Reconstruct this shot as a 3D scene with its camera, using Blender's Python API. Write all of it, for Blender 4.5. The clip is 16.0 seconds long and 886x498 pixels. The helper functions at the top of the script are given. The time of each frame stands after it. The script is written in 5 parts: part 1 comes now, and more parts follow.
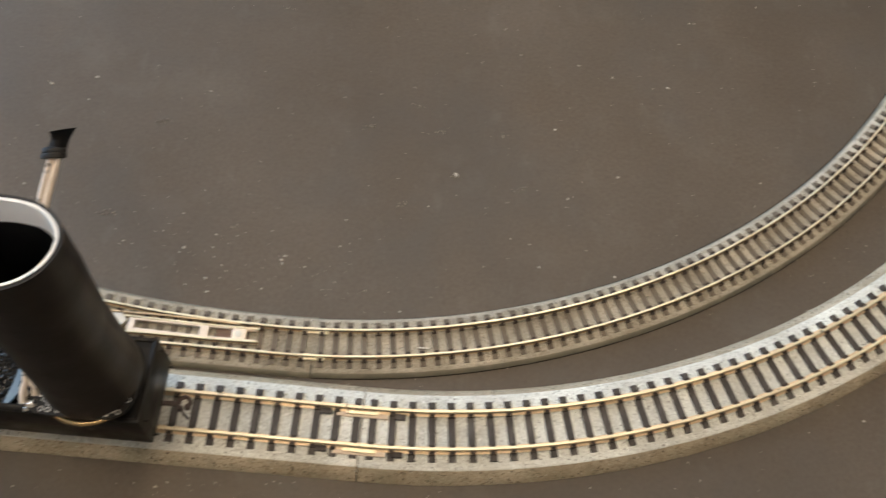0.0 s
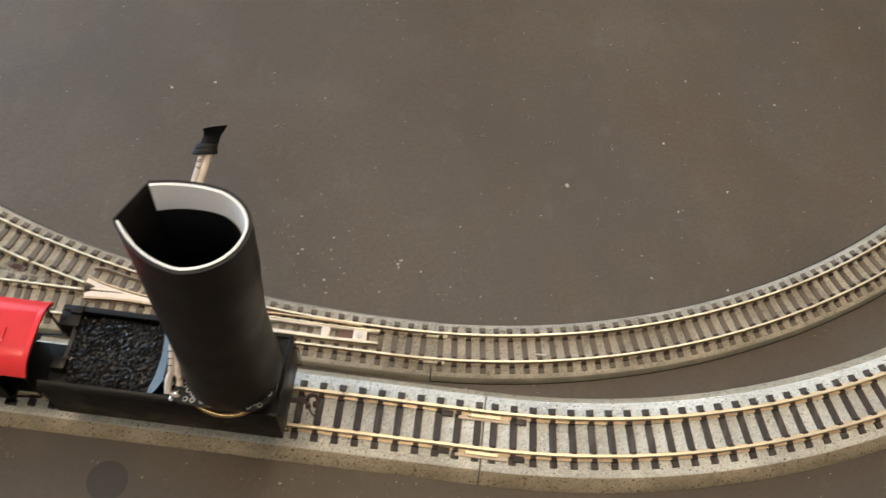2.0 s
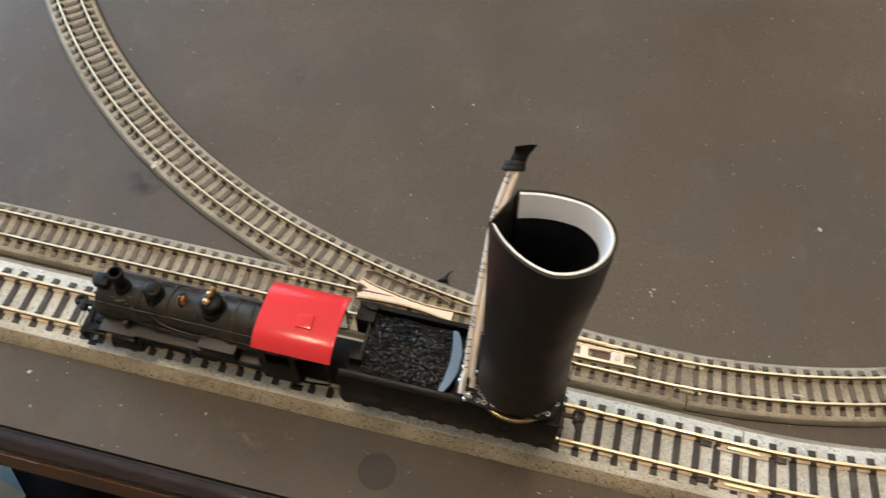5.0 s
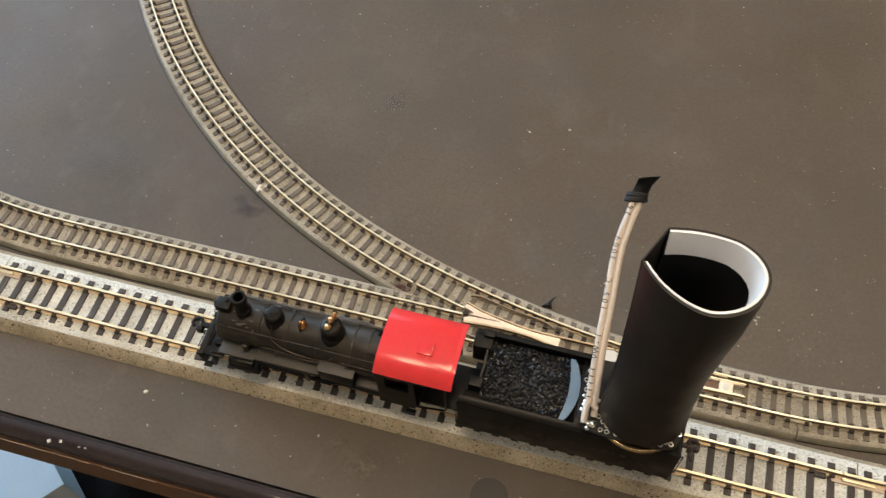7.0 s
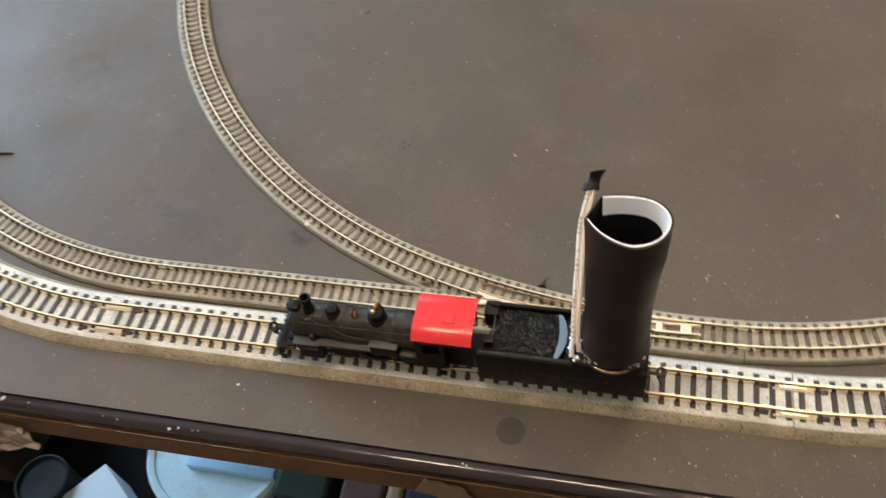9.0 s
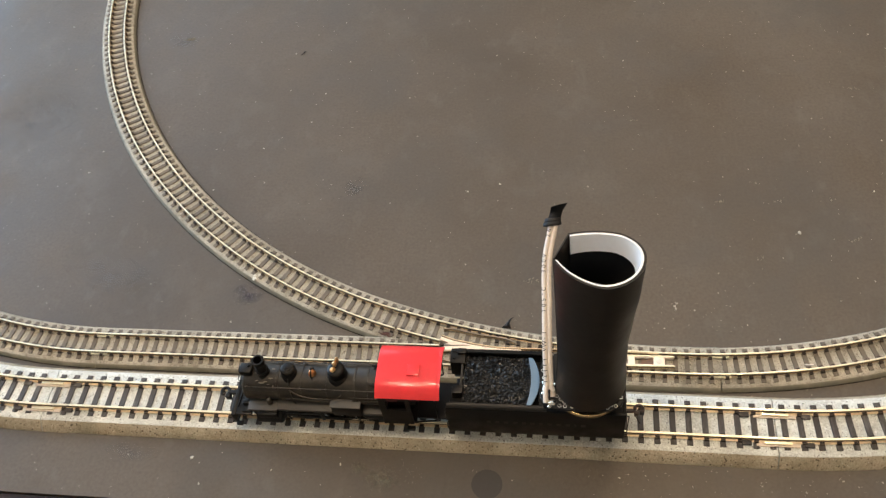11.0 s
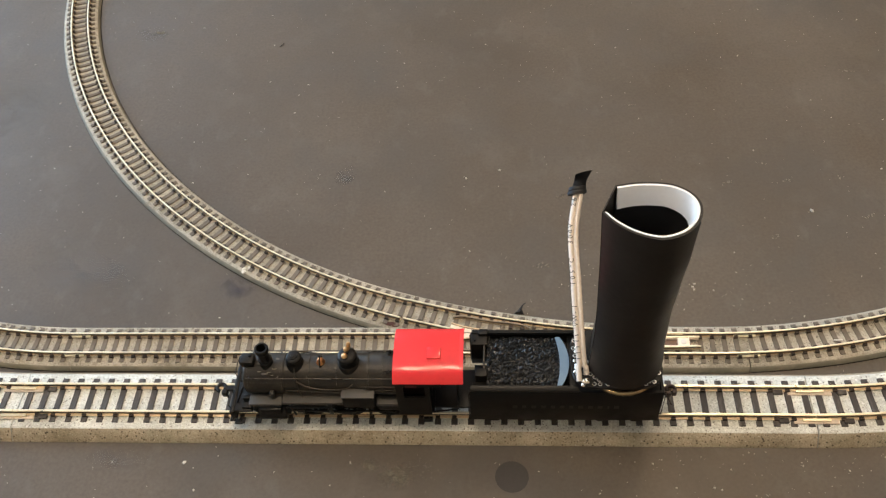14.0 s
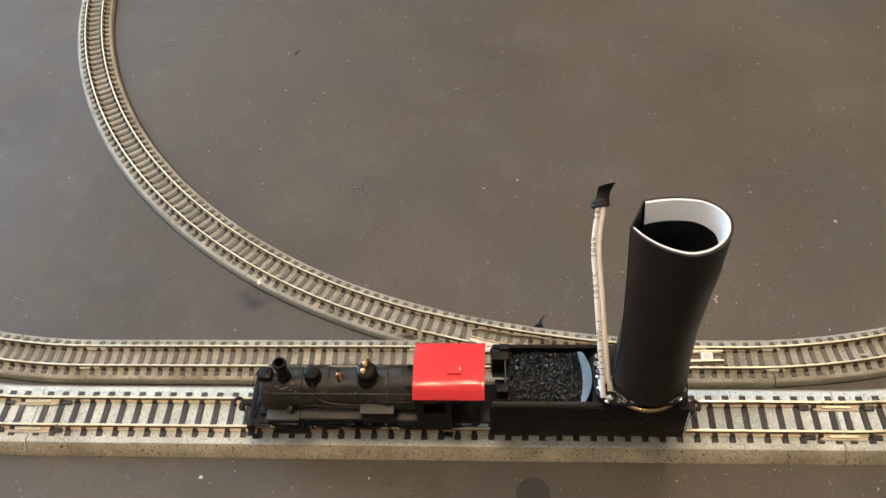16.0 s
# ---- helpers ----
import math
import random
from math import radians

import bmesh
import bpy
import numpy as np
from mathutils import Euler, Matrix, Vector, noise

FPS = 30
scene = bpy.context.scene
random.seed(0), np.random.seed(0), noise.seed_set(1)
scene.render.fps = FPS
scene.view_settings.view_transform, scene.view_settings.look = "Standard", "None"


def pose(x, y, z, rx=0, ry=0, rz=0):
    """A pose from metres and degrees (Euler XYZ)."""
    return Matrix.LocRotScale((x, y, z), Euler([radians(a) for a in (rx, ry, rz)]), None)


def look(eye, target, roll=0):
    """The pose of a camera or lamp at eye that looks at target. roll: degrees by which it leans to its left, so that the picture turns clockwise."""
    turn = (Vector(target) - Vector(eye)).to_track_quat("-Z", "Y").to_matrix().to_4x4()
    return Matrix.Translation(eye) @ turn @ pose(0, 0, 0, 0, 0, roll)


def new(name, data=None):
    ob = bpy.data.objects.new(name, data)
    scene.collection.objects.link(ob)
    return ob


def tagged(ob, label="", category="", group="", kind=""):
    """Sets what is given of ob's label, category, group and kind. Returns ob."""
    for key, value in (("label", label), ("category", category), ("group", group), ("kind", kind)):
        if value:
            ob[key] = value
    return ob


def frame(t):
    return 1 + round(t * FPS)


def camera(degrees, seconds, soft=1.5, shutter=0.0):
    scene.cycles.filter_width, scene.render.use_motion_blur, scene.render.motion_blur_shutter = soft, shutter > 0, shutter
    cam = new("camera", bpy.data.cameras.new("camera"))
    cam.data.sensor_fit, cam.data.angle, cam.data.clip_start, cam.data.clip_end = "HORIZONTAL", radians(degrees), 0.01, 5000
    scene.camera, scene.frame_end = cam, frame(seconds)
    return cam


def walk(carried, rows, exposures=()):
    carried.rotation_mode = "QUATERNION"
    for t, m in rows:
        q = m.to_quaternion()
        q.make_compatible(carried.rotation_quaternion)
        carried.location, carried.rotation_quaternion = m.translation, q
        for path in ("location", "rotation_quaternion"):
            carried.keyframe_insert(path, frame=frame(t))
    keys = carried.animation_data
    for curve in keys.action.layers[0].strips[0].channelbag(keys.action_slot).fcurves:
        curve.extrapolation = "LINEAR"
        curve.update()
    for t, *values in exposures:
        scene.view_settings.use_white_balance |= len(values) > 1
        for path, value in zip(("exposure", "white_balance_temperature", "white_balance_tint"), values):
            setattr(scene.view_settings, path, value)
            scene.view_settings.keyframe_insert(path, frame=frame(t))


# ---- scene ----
import itertools

CM = 0.01
cam = camera(53.44, 16.0, soft=1.3, shutter=0.6)
# seconds, eye (cm), point ahead (cm), roll
PATH = [
    (0, (13.175, -6.428, 22.397), (13.923, 3.061, 4.807), 9.64),
    (0.5, (12.034, -6.804, 22.337), (12.336, 2.833, 4.814), 8.03),
    (1, (11.820, -6.769, 22.820), (12.178, 3.378, 5.589), 8.22),
    (1.5, (11.495, -6.702, 22.674), (11.875, 3.438, 5.439), 8.38),
    (2, (10.702, -7.199, 22.147), (10.796, 2.735, 4.789), 7.65),
    (2.5, (10.210, -7.511, 22.319), (10.154, 2.490, 4.999), 7.51),
    (3, (9.311, -7.308, 22.399), (8.861, 2.649, 5.060), 6.56),
    (3.5, (8.032, -7.569, 22.428), (6.716, 2.565, 5.236), 3.49),
    (4, (7.691, -7.483, 22.301), (6.314, 1.940, 4.714), 3.02),
    (4.2, (7.652, -7.845, 22.190), (6.075, 1.946, 4.822), 2.71),
    (6.3, (4.454, -8.946, 23.125), (1.442, 1.281, 6.204), -0.82),
    (6.5, (4.600, -8.925, 23.105), (1.641, 1.310, 6.178), -0.82),
    (7, (4.277, -8.991, 22.996), (1.218, 1.201, 6.062), -1.62),
    (7.5, (3.686, -9.239, 24.392), (1.085, 1.366, 7.635), -1.56),
    (8, (4.361, -12.474, 26.085), (3.090, -1.630, 9.328), -2.98),
    (8.5, (5.316, -13.763, 26.773), (3.251, -2.621, 10.293), -6.09),
    (9, (6.208, -14.265, 27.951), (2.375, -3.140, 11.778), -10.00),
    (9.5, (7.171, -14.050, 28.769), (2.543, -2.688, 12.973), -11.65),
    (9.7, (7.258, -13.571, 28.701), (2.762, -2.137, 12.919), -11.37),
    (11.8, (4.599, -12.983, 26.503), (2.702, -0.938, 10.650), -7.79),
    (12, (4.544, -13.123, 26.511), (2.727, -0.890, 10.792), -7.41),
    (12.5, (4.178, -13.680, 26.204), (2.555, -1.152, 10.699), -6.62),
    (13, (3.718, -13.634, 25.558), (2.166, -0.723, 10.363), -5.96),
    (13.5, (3.188, -13.572, 24.917), (1.675, -0.849, 9.561), -5.41),
    (14, (3.055, -13.602, 24.614), (1.730, -0.961, 9.172), -5.01),
    (14.5, (2.882, -13.705, 24.485), (1.653, -0.998, 9.090), -4.61),
    (15, (2.791, -13.768, 24.390), (1.557, -1.135, 8.935), -4.77),
    (15.5, (2.631, -13.599, 24.315), (1.317, -0.997, 8.841), -4.70),
    (16, (2.637, -13.152, 24.529), (1.155, -0.464, 9.140), -5.46),
]
walk(cam, [(t, look([c * CM for c in e], [c * CM for c in a], r)) for t, e, a, r in PATH],
     exposures=[(0.0, -0.32, 6350, 10), (4.0, -0.32, 6400, 10), (6.5, -0.31, 6700, 10), (7.2, -0.24, 6700, 10), (8.0, -0.04, 6650, 10), (9.5, -0.11, 6500, 10), (12.0, -0.09, 6500, 10), (16.0, -0.12, 6500, 10)])

# ---------------------------------------------------------------- light
world = bpy.data.worlds.new("sky")
scene.world = world
world.use_nodes = True
wn = world.node_tree
sky = wn.nodes.new("ShaderNodeTexSky")
sky.sky_type, sky.sun_disc = "NISHITA", False
sky.sun_elevation, sky.sun_rotation = radians(40), radians(200)
wn.links.new(sky.outputs[0], wn.nodes["Background"].inputs[0])
wn.nodes["Background"].inputs[1].default_value = 0.12


def area(name, eye, target, w, h, power, colour):
    d = bpy.data.lights.new(name, "AREA")
    d.shape, d.size, d.size_y, d.energy, d.color = "RECTANGLE", w, h, power, colour
    ob = new(name, d)
    ob.matrix_world = look(eye, target)
    return ob


def bulb(name, at, power, radius, colour):
    d = bpy.data.lights.new(name, "POINT")
    d.energy, d.shadow_soft_size, d.color = power, radius, colour
    ob = new(name, d)
    ob.location = at
    return ob


area("window_light", (-1.76, 0.88, 0.62), (0.0, 0.1, 0.0), 1.45, 1.1, 62, (0.545, 0.755, 1.0))
area("window_light", (-1.05, 1.76, 0.95), (0.0, 0.1, 0.0), 1.0, 1.1, 10, (0.64, 0.82, 1.0))
for bx, by, power in ((-0.17, -0.06, 9.3), (0.05, 0.04, 8.0), (0.31, 0.50, 9.6)):
    bulb("bulb_light", (bx, by, 0.95), power, 0.06, (1.0, 0.775, 0.535))

# ---------------------------------------------------------------- materials


def material(name, colour, rough=0.6, metal=0.0, vary=0.12, scales=(900.0, 60.0), bump=0.15, bump_scale=1500.0,
             bump_depth=0.0002, rough_vary=0.1, tint=None, random_amount=0.0, specular=0.5, coat=0.0, stain=None):
    """Paint, plastic, metal or stone: base colour varied at two scales, fine relief, uneven gloss."""
    m = bpy.data.materials.new(name)
    m.use_nodes = True
    n, l = m.node_tree.nodes, m.node_tree.links
    b = n["Principled BSDF"]
    geo = n.new("ShaderNodeNewGeometry")
    fine, broad = n.new("ShaderNodeTexNoise"), n.new("ShaderNodeTexNoise")
    for tex, s in ((fine, scales[0]), (broad, scales[1])):
        tex.inputs["Scale"].default_value, tex.inputs["Detail"].default_value = s, 4.0
        l.new(geo.outputs["Position"], tex.inputs["Vector"])
    mix = n.new("ShaderNodeMath")
    mix.operation = "ADD"
    l.new(fine.outputs["Fac"], mix.inputs[0])
    l.new(broad.outputs["Fac"], mix.inputs[1])
    value = mix.outputs[0]
    if random_amount:
        info, scale, plus = n.new("ShaderNodeObjectInfo"), n.new("ShaderNodeMath"), n.new("ShaderNodeMath")
        scale.operation, plus.operation = "MULTIPLY", "ADD"
        scale.inputs[1].default_value = random_amount
        l.new(info.outputs["Random"], scale.inputs[0])
        l.new(scale.outputs[0], plus.inputs[0])
        l.new(value, plus.inputs[1])
        value = plus.outputs[0]
    ramp = n.new("ShaderNodeMapRange")
    ramp.inputs["From Min"].default_value, ramp.inputs["From Max"].default_value = 0.6, 1.4 + random_amount
    l.new(value, ramp.inputs["Value"])
    blend = n.new("ShaderNodeMix")
    blend.data_type = "RGBA"
    lo = [c * (1 - vary) for c in colour]
    hi = [min(1, c * (1 + vary)) for c in (tint or colour)]
    blend.inputs[6].default_value, blend.inputs[7].default_value = (*lo, 1), (*hi, 1)
    l.new(ramp.outputs[0], blend.inputs[0])
    out = blend.outputs[2]
    if stain:
        scol, sscale, low, high = stain
        st, sr, sm = n.new("ShaderNodeTexNoise"), n.new("ShaderNodeMapRange"), n.new("ShaderNodeMix")
        st.inputs["Scale"].default_value, st.inputs["Detail"].default_value = sscale, 6.0
        l.new(geo.outputs["Position"], st.inputs["Vector"])
        sr.inputs["From Min"].default_value, sr.inputs["From Max"].default_value = low, high
        l.new(st.outputs["Fac"], sr.inputs["Value"])
        sm.data_type = "RGBA"
        l.new(sr.outputs[0], sm.inputs[0])
        l.new(out, sm.inputs[6])
        sm.inputs[7].default_value = (*scol, 1)
        out = sm.outputs[2]
    l.new(out, b.inputs["Base Color"])
    rr = n.new("ShaderNodeMapRange")
    rr.inputs["From Min"].default_value, rr.inputs["From Max"].default_value = 0.3, 0.7
    rr.inputs["To Min"].default_value, rr.inputs["To Max"].default_value = max(0.02, rough - rough_vary), min(1, rough + rough_vary)
    l.new(broad.outputs["Fac"], rr.inputs["Value"])
    l.new(rr.outputs[0], b.inputs["Roughness"])
    b.inputs["Metallic"].default_value = metal
    b.inputs["Specular IOR Level"].default_value = specular
    b.inputs["Coat Weight"].default_value = coat
    if bump:
        bt, bp = n.new("ShaderNodeTexNoise"), n.new("ShaderNodeBump")
        bt.inputs["Scale"].default_value, bt.inputs["Detail"].default_value = bump_scale, 3.0
        l.new(geo.outputs["Position"], bt.inputs["Vector"])
        l.new(bt.outputs["Fac"], bp.inputs["Height"])
        bp.inputs["Strength"].default_value, bp.inputs["Distance"].default_value = bump, bump_depth
        l.new(bp.outputs[0], b.inputs["Normal"])
    return m


def speckled(name, base, tint, grains, rough=0.9):
    """Moulded ballast: a pale base with dark and light grains."""
    m = material(name, base, rough, vary=0.16, tint=tint, scales=(2000, 70), bump=0.5, bump_scale=1600, bump_depth=0.0004, specular=0.3)
    n, l = m.node_tree.nodes, m.node_tree.links
    b = n["Principled BSDF"]
    out = b.inputs["Base Color"].links[0].from_socket
    geo = n.new("ShaderNodeNewGeometry")
    for k, (scale, colour, size) in enumerate(grains):
        v, r, x = n.new("ShaderNodeTexVoronoi"), n.new("ShaderNodeMapRange"), n.new("ShaderNodeMix")
        shift = n.new("ShaderNodeVectorMath")
        shift.operation = "ADD"
        shift.inputs[1].default_value = (3.1 * k, 1.7 * k, 0.9 * k)
        l.new(geo.outputs["Position"], shift.inputs[0])
        l.new(shift.outputs[0], v.inputs["Vector"])
        v.inputs["Scale"].default_value = scale
        r.inputs["From Min"].default_value, r.inputs["From Max"].default_value = size, size * 0.7
        l.new(v.outputs["Distance"], r.inputs["Value"])
        x.data_type = "RGBA"
        l.new(r.outputs[0], x.inputs[0])
        l.new(out, x.inputs[6])
        x.inputs[7].default_value = (*colour, 1)
        out = x.outputs[2]
    l.new(out, b.inputs["Base Color"])
    return m


TABLE = material("table_laminate", (0.113, 0.090, 0.069), 0.50, vary=0.15, tint=(0.125, 0.104, 0.083), scales=(900, 22), bump=0.10,
                 bump_scale=2600, bump_depth=0.0001, rough_vary=0.16, specular=0.25, stain=((0.145, 0.122, 0.094), 30, 0.62, 0.86))


def mottle(m, rows):
    """Lays further cloudy layers over a material's base colour: (scale, detail, low, high, strength, colour, stretch)."""
    n, l = m.node_tree.nodes, m.node_tree.links
    b = n["Principled BSDF"]
    out = b.inputs["Base Color"].links[0].from_socket
    geo = n.new("ShaderNodeNewGeometry")
    for k, (scale, detail, low, high, strength, colour, stretch) in enumerate(rows):
        mp, t, r, x = n.new("ShaderNodeMapping"), n.new("ShaderNodeTexNoise"), n.new("ShaderNodeMapRange"), n.new("ShaderNodeMix")
        mp.inputs["Scale"].default_value = stretch
        mp.inputs["Location"].default_value = (1.3 * k, 0.7 * k, 0)
        mp.inputs["Rotation"].default_value = (0, 0, 0.5 * k)
        t.inputs["Scale"].default_value, t.inputs["Detail"].default_value, t.inputs["Roughness"].default_value = scale, detail, 0.62
        r.inputs["From Min"].default_value, r.inputs["From Max"].default_value, r.inputs["To Max"].default_value = low, high, strength
        l.new(geo.outputs["Position"], mp.inputs["Vector"])
        l.new(mp.outputs[0], t.inputs["Vector"])
        l.new(t.outputs["Fac"], r.inputs["Value"])
        x.data_type = "RGBA"
        l.new(r.outputs[0], x.inputs[0])
        l.new(out, x.inputs[6])
        x.inputs[7].default_value = (*colour, 1)
        out = x.outputs[2]
    l.new(out, b.inputs["Base Color"])


mottle(TABLE, [(8, 8, 0.42, 0.66, 0.70, (0.086, 0.073, 0.061), (1, 1, 1)), (19, 6, 0.48, 0.68, 0.45, (0.092, 0.087, 0.082), (1, 1, 1)),
               (38, 9, 0.54, 0.74, 0.34, (0.162, 0.143, 0.120), (1, 1, 1)), (110, 7, 0.58, 0.74, 0.22, (0.20, 0.18, 0.15), (1, 0.55, 1)),
               (420, 4, 0.55, 0.72, 0.30, (0.074, 0.062, 0.052), (1, 1, 1))])
MOULDING = material("vinyl_edge", (0.026, 0.017, 0.017), 0.13, vary=0.3, bump=0.14, bump_scale=60, bump_depth=0.0009, rough_vary=0.09)
WOOD = material("brown_wood", (0.115, 0.055, 0.024), 0.55, vary=0.3, scales=(500, 40), tint=(0.15, 0.075, 0.03))
DARK_WOOD = material("dark_brown_wood", (0.042, 0.024, 0.014), 0.6, vary=0.3, scales=(500, 40))
GAP = material("dark_gap", (0.004, 0.003, 0.003), 0.9, specular=0.2)
BALLAST = speckled("grey_ballast", (0.49, 0.485, 0.435), (0.84, 0.86, 0.81),
                   [(1500, (0.36, 0.34, 0.29), 0.20), (620, (0.17, 0.16, 0.14), 0.16), (430, (0.80, 0.80, 0.77), 0.2), (1000, (0.24, 0.225, 0.19), 0.18)])
mottle(BALLAST, [(55, 6, 0.46, 0.72, 0.35, (0.40, 0.37, 0.29), (1, 1, 1)), (240, 5, 0.58, 0.74, 0.30, (0.36, 0.34, 0.29), (1, 1, 1))])
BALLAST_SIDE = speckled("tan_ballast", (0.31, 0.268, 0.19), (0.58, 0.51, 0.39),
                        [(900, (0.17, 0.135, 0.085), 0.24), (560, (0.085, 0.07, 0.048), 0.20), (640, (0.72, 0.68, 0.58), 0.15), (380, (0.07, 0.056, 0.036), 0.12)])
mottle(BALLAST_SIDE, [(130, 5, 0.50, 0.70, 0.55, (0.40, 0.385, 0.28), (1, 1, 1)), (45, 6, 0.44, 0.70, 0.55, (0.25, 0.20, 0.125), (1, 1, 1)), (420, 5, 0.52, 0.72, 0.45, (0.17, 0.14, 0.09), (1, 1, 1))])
BALLAST_IN = speckled("brown_grey_ballast", (0.29, 0.26, 0.20), (0.56, 0.52, 0.435),
                      [(1300, (0.14, 0.125, 0.10), 0.20), (900, (0.46, 0.43, 0.37), 0.18)])
mottle(BALLAST_IN, [(90, 6, 0.46, 0.68, 0.50, (0.20, 0.175, 0.125), (1, 1, 1)), (420, 6, 0.54, 0.70, 0.55, (0.13, 0.11, 0.08), (1, 1, 1)), (260, 5, 0.58, 0.74, 0.5, (0.56, 0.52, 0.44), (1, 1, 1))])
PLASTIC_SIDE = material("olive_grey_plastic", (0.20, 0.186, 0.142), 0.62, vary=0.2, scales=(600, 60), bump=0.2, stain=((0.30, 0.27, 0.21), 120, 0.52, 0.74))
TIE = material("black_brown_tie", (0.060, 0.052, 0.047), 0.75, vary=0.25, random_amount=0.3, bump=0.3, bump_scale=900)
mottle(TIE, [(420, 5, 0.50, 0.72, 0.60, (0.20, 0.19, 0.175), (1, 0.22, 1)), (60, 4, 0.5, 0.7, 0.4, (0.055, 0.042, 0.033), (1, 1, 1))])
TIE_IN = material("brown_tie", (0.165, 0.138, 0.108), 0.8, vary=0.22, random_amount=0.5, bump=0.3, bump_scale=900)
mottle(TIE_IN, [(420, 5, 0.52, 0.74, 0.5, (0.22, 0.19, 0.15), (1, 0.25, 1)), (70, 4, 0.5, 0.7, 0.5, (0.08, 0.058, 0.04), (1, 1, 1))])
RAIL = material("nickel_rail", (0.93, 0.79, 0.56), 0.36, metal=0.6, vary=0.12, scales=(1500, 120), tint=(0.96, 0.83, 0.60), bump=0.05, rough_vary=0.1)
RAIL_IN = material("nickel_rail_pale", (0.95, 0.82, 0.56), 0.40, metal=0.45, vary=0.14, scales=(1500, 120), tint=(0.97, 0.90, 0.72), bump=0.05, rough_vary=0.1)
JOINT = material("dull_joint_plate", (0.66, 0.555, 0.45), 0.5, metal=0.2, vary=0.22)
JOINER = material("brown_plate", (0.16, 0.09, 0.06), 0.5, metal=0.0, vary=0.2)
RAIL_FOOT = material("dull_rail_foot", (0.80, 0.62, 0.40), 0.48, metal=0.3, vary=0.25)
RAIL_FOOT_IN = material("tarnished_rail_foot", (0.36, 0.26, 0.15), 0.5, metal=0.4, vary=0.35)
CHAIR = material("rust_brown_chair", (0.040, 0.026, 0.017), 0.7, vary=0.4, random_amount=0.3)
# dark web colour paints in the shade below the rail head
RAIL_WEB_SHADE = material("shaded_rail_web", (0.10, 0.065, 0.035), 0.6, metal=0.6, vary=0.3)
RING_DARK = material("bronze_rim", (0.30, 0.215, 0.115), 0.20, metal=0.85, vary=0.25)
FROG = material("frog_metal", (0.90, 0.74, 0.60), 0.42, metal=0.6, vary=0.12)
LINK = material("pale_copper_plate", (0.88, 0.78, 0.67), 0.45, metal=0.35, vary=0.1)
GUARD_METAL = material("dull_guard_rail", (0.33, 0.28, 0.21), 0.45, metal=0.5, vary=0.25)
WHITE_PLASTIC = material("white_plastic", (0.72, 0.70, 0.64), 0.45, vary=0.06)
BLACK = material("black_engine_paint", (0.0075, 0.0064, 0.0052), 0.42, vary=0.3, scales=(1300, 150), bump=0.1, rough_vary=0.12, specular=0.22)
BOILER = material("weathered_black", (0.019, 0.0155, 0.011), 0.44, vary=0.5, scales=(1300, 170), bump=0.3, bump_scale=700, rough_vary=0.16, specular=0.40, stain=((0.042, 0.035, 0.025), 160, 0.50, 0.72))
mottle(BOILER, [(300, 6, 0.50, 0.70, 0.5, (0.050, 0.039, 0.025), (1, 1, 1)), (90, 5, 0.54, 0.74, 0.45, (0.044, 0.038, 0.029), (1, 1, 1)), (900, 4, 0.58, 0.74, 0.5, (0.008, 0.007, 0.006), (1, 1, 1))])
PATINA = material("dull_dark_metal", (0.045, 0.036, 0.026), 0.34, vary=0.5, scales=(1500, 200))
BOARD = material("running_board", (0.058, 0.052, 0.044), 0.58, vary=0.22, bump=0.2, bump_scale=1100)
mottle(BOARD, [(260, 5, 0.54, 0.74, 0.45, (0.022, 0.019, 0.016), (1, 1, 1)), (80, 4, 0.54, 0.72, 0.35, (0.085, 0.074, 0.060), (1, 1, 1))])
GEAR = material("dark_running_gear", (0.014, 0.012, 0.010), 0.42, metal=0.3, vary=0.4, scales=(1500, 260))
DULL_RED = material("dull_red_plate", (0.10, 0.010, 0.012), 0.5)
RED = material("red_roof_plastic", (0.80, 0.040, 0.045), 0.19, vary=0.05, scales=(800, 90), bump=0.06, rough_vary=0.05)
BRASS = material("brass", (0.80, 0.52, 0.26), 0.32, metal=1.0, vary=0.15)
RUST = material("brown_coupler", (0.050, 0.031, 0.025), 0.5, vary=0.25)
COPPER = material("copper_bell", (0.75, 0.36, 0.16), 0.35, metal=1.0, vary=0.2)
COAL = material("coal", (0.0085, 0.008, 0.0075), 0.42, vary=0.3, random_amount=0.2, bump=0.5, bump_scale=1500, rough_vary=0.25, specular=0.5)
BLUE = material("grey_blue_panel", (0.155, 0.235, 0.32), 0.55, vary=0.07)
TUBE = material("black_tape", (0.019, 0.0155, 0.0125), 0.46, vary=0.2, scales=(700, 90), bump=0.12, bump_scale=260, bump_depth=0.0006, rough_vary=0.08, specular=0.3)
WHITE = material("white_card", (0.93, 0.92, 0.90), 0.45, vary=0.03)
SOLDER = material("solder", (0.78, 0.76, 0.72), 0.28, metal=1.0, vary=0.1)
BOARD_PCB = material("black_board", (0.008, 0.007, 0.006), 0.45, vary=0.2, specular=0.3)
WIRE = material("cream_wire", (0.68, 0.585, 0.49), 0.42, vary=0.08, tint=(0.74, 0.66, 0.57))
INK = material("ink", (0.05, 0.045, 0.04), 0.6)
TAPE_CAP = material("black_cap", (0.005, 0.0045, 0.0045), 0.55, vary=0.2)
GOLD_INK = material("faded_gold", (0.030, 0.025, 0.017), 0.55)
DUST = material("dust", (0.50, 0.46, 0.39), 0.9, vary=0.2)
DULL_PALE = material("dull_pale", (0.10, 0.088, 0.068), 0.5, vary=0.3)
SCUFF = material("pale_scuff", (0.24, 0.21, 0.165), 0.6, vary=0.15)
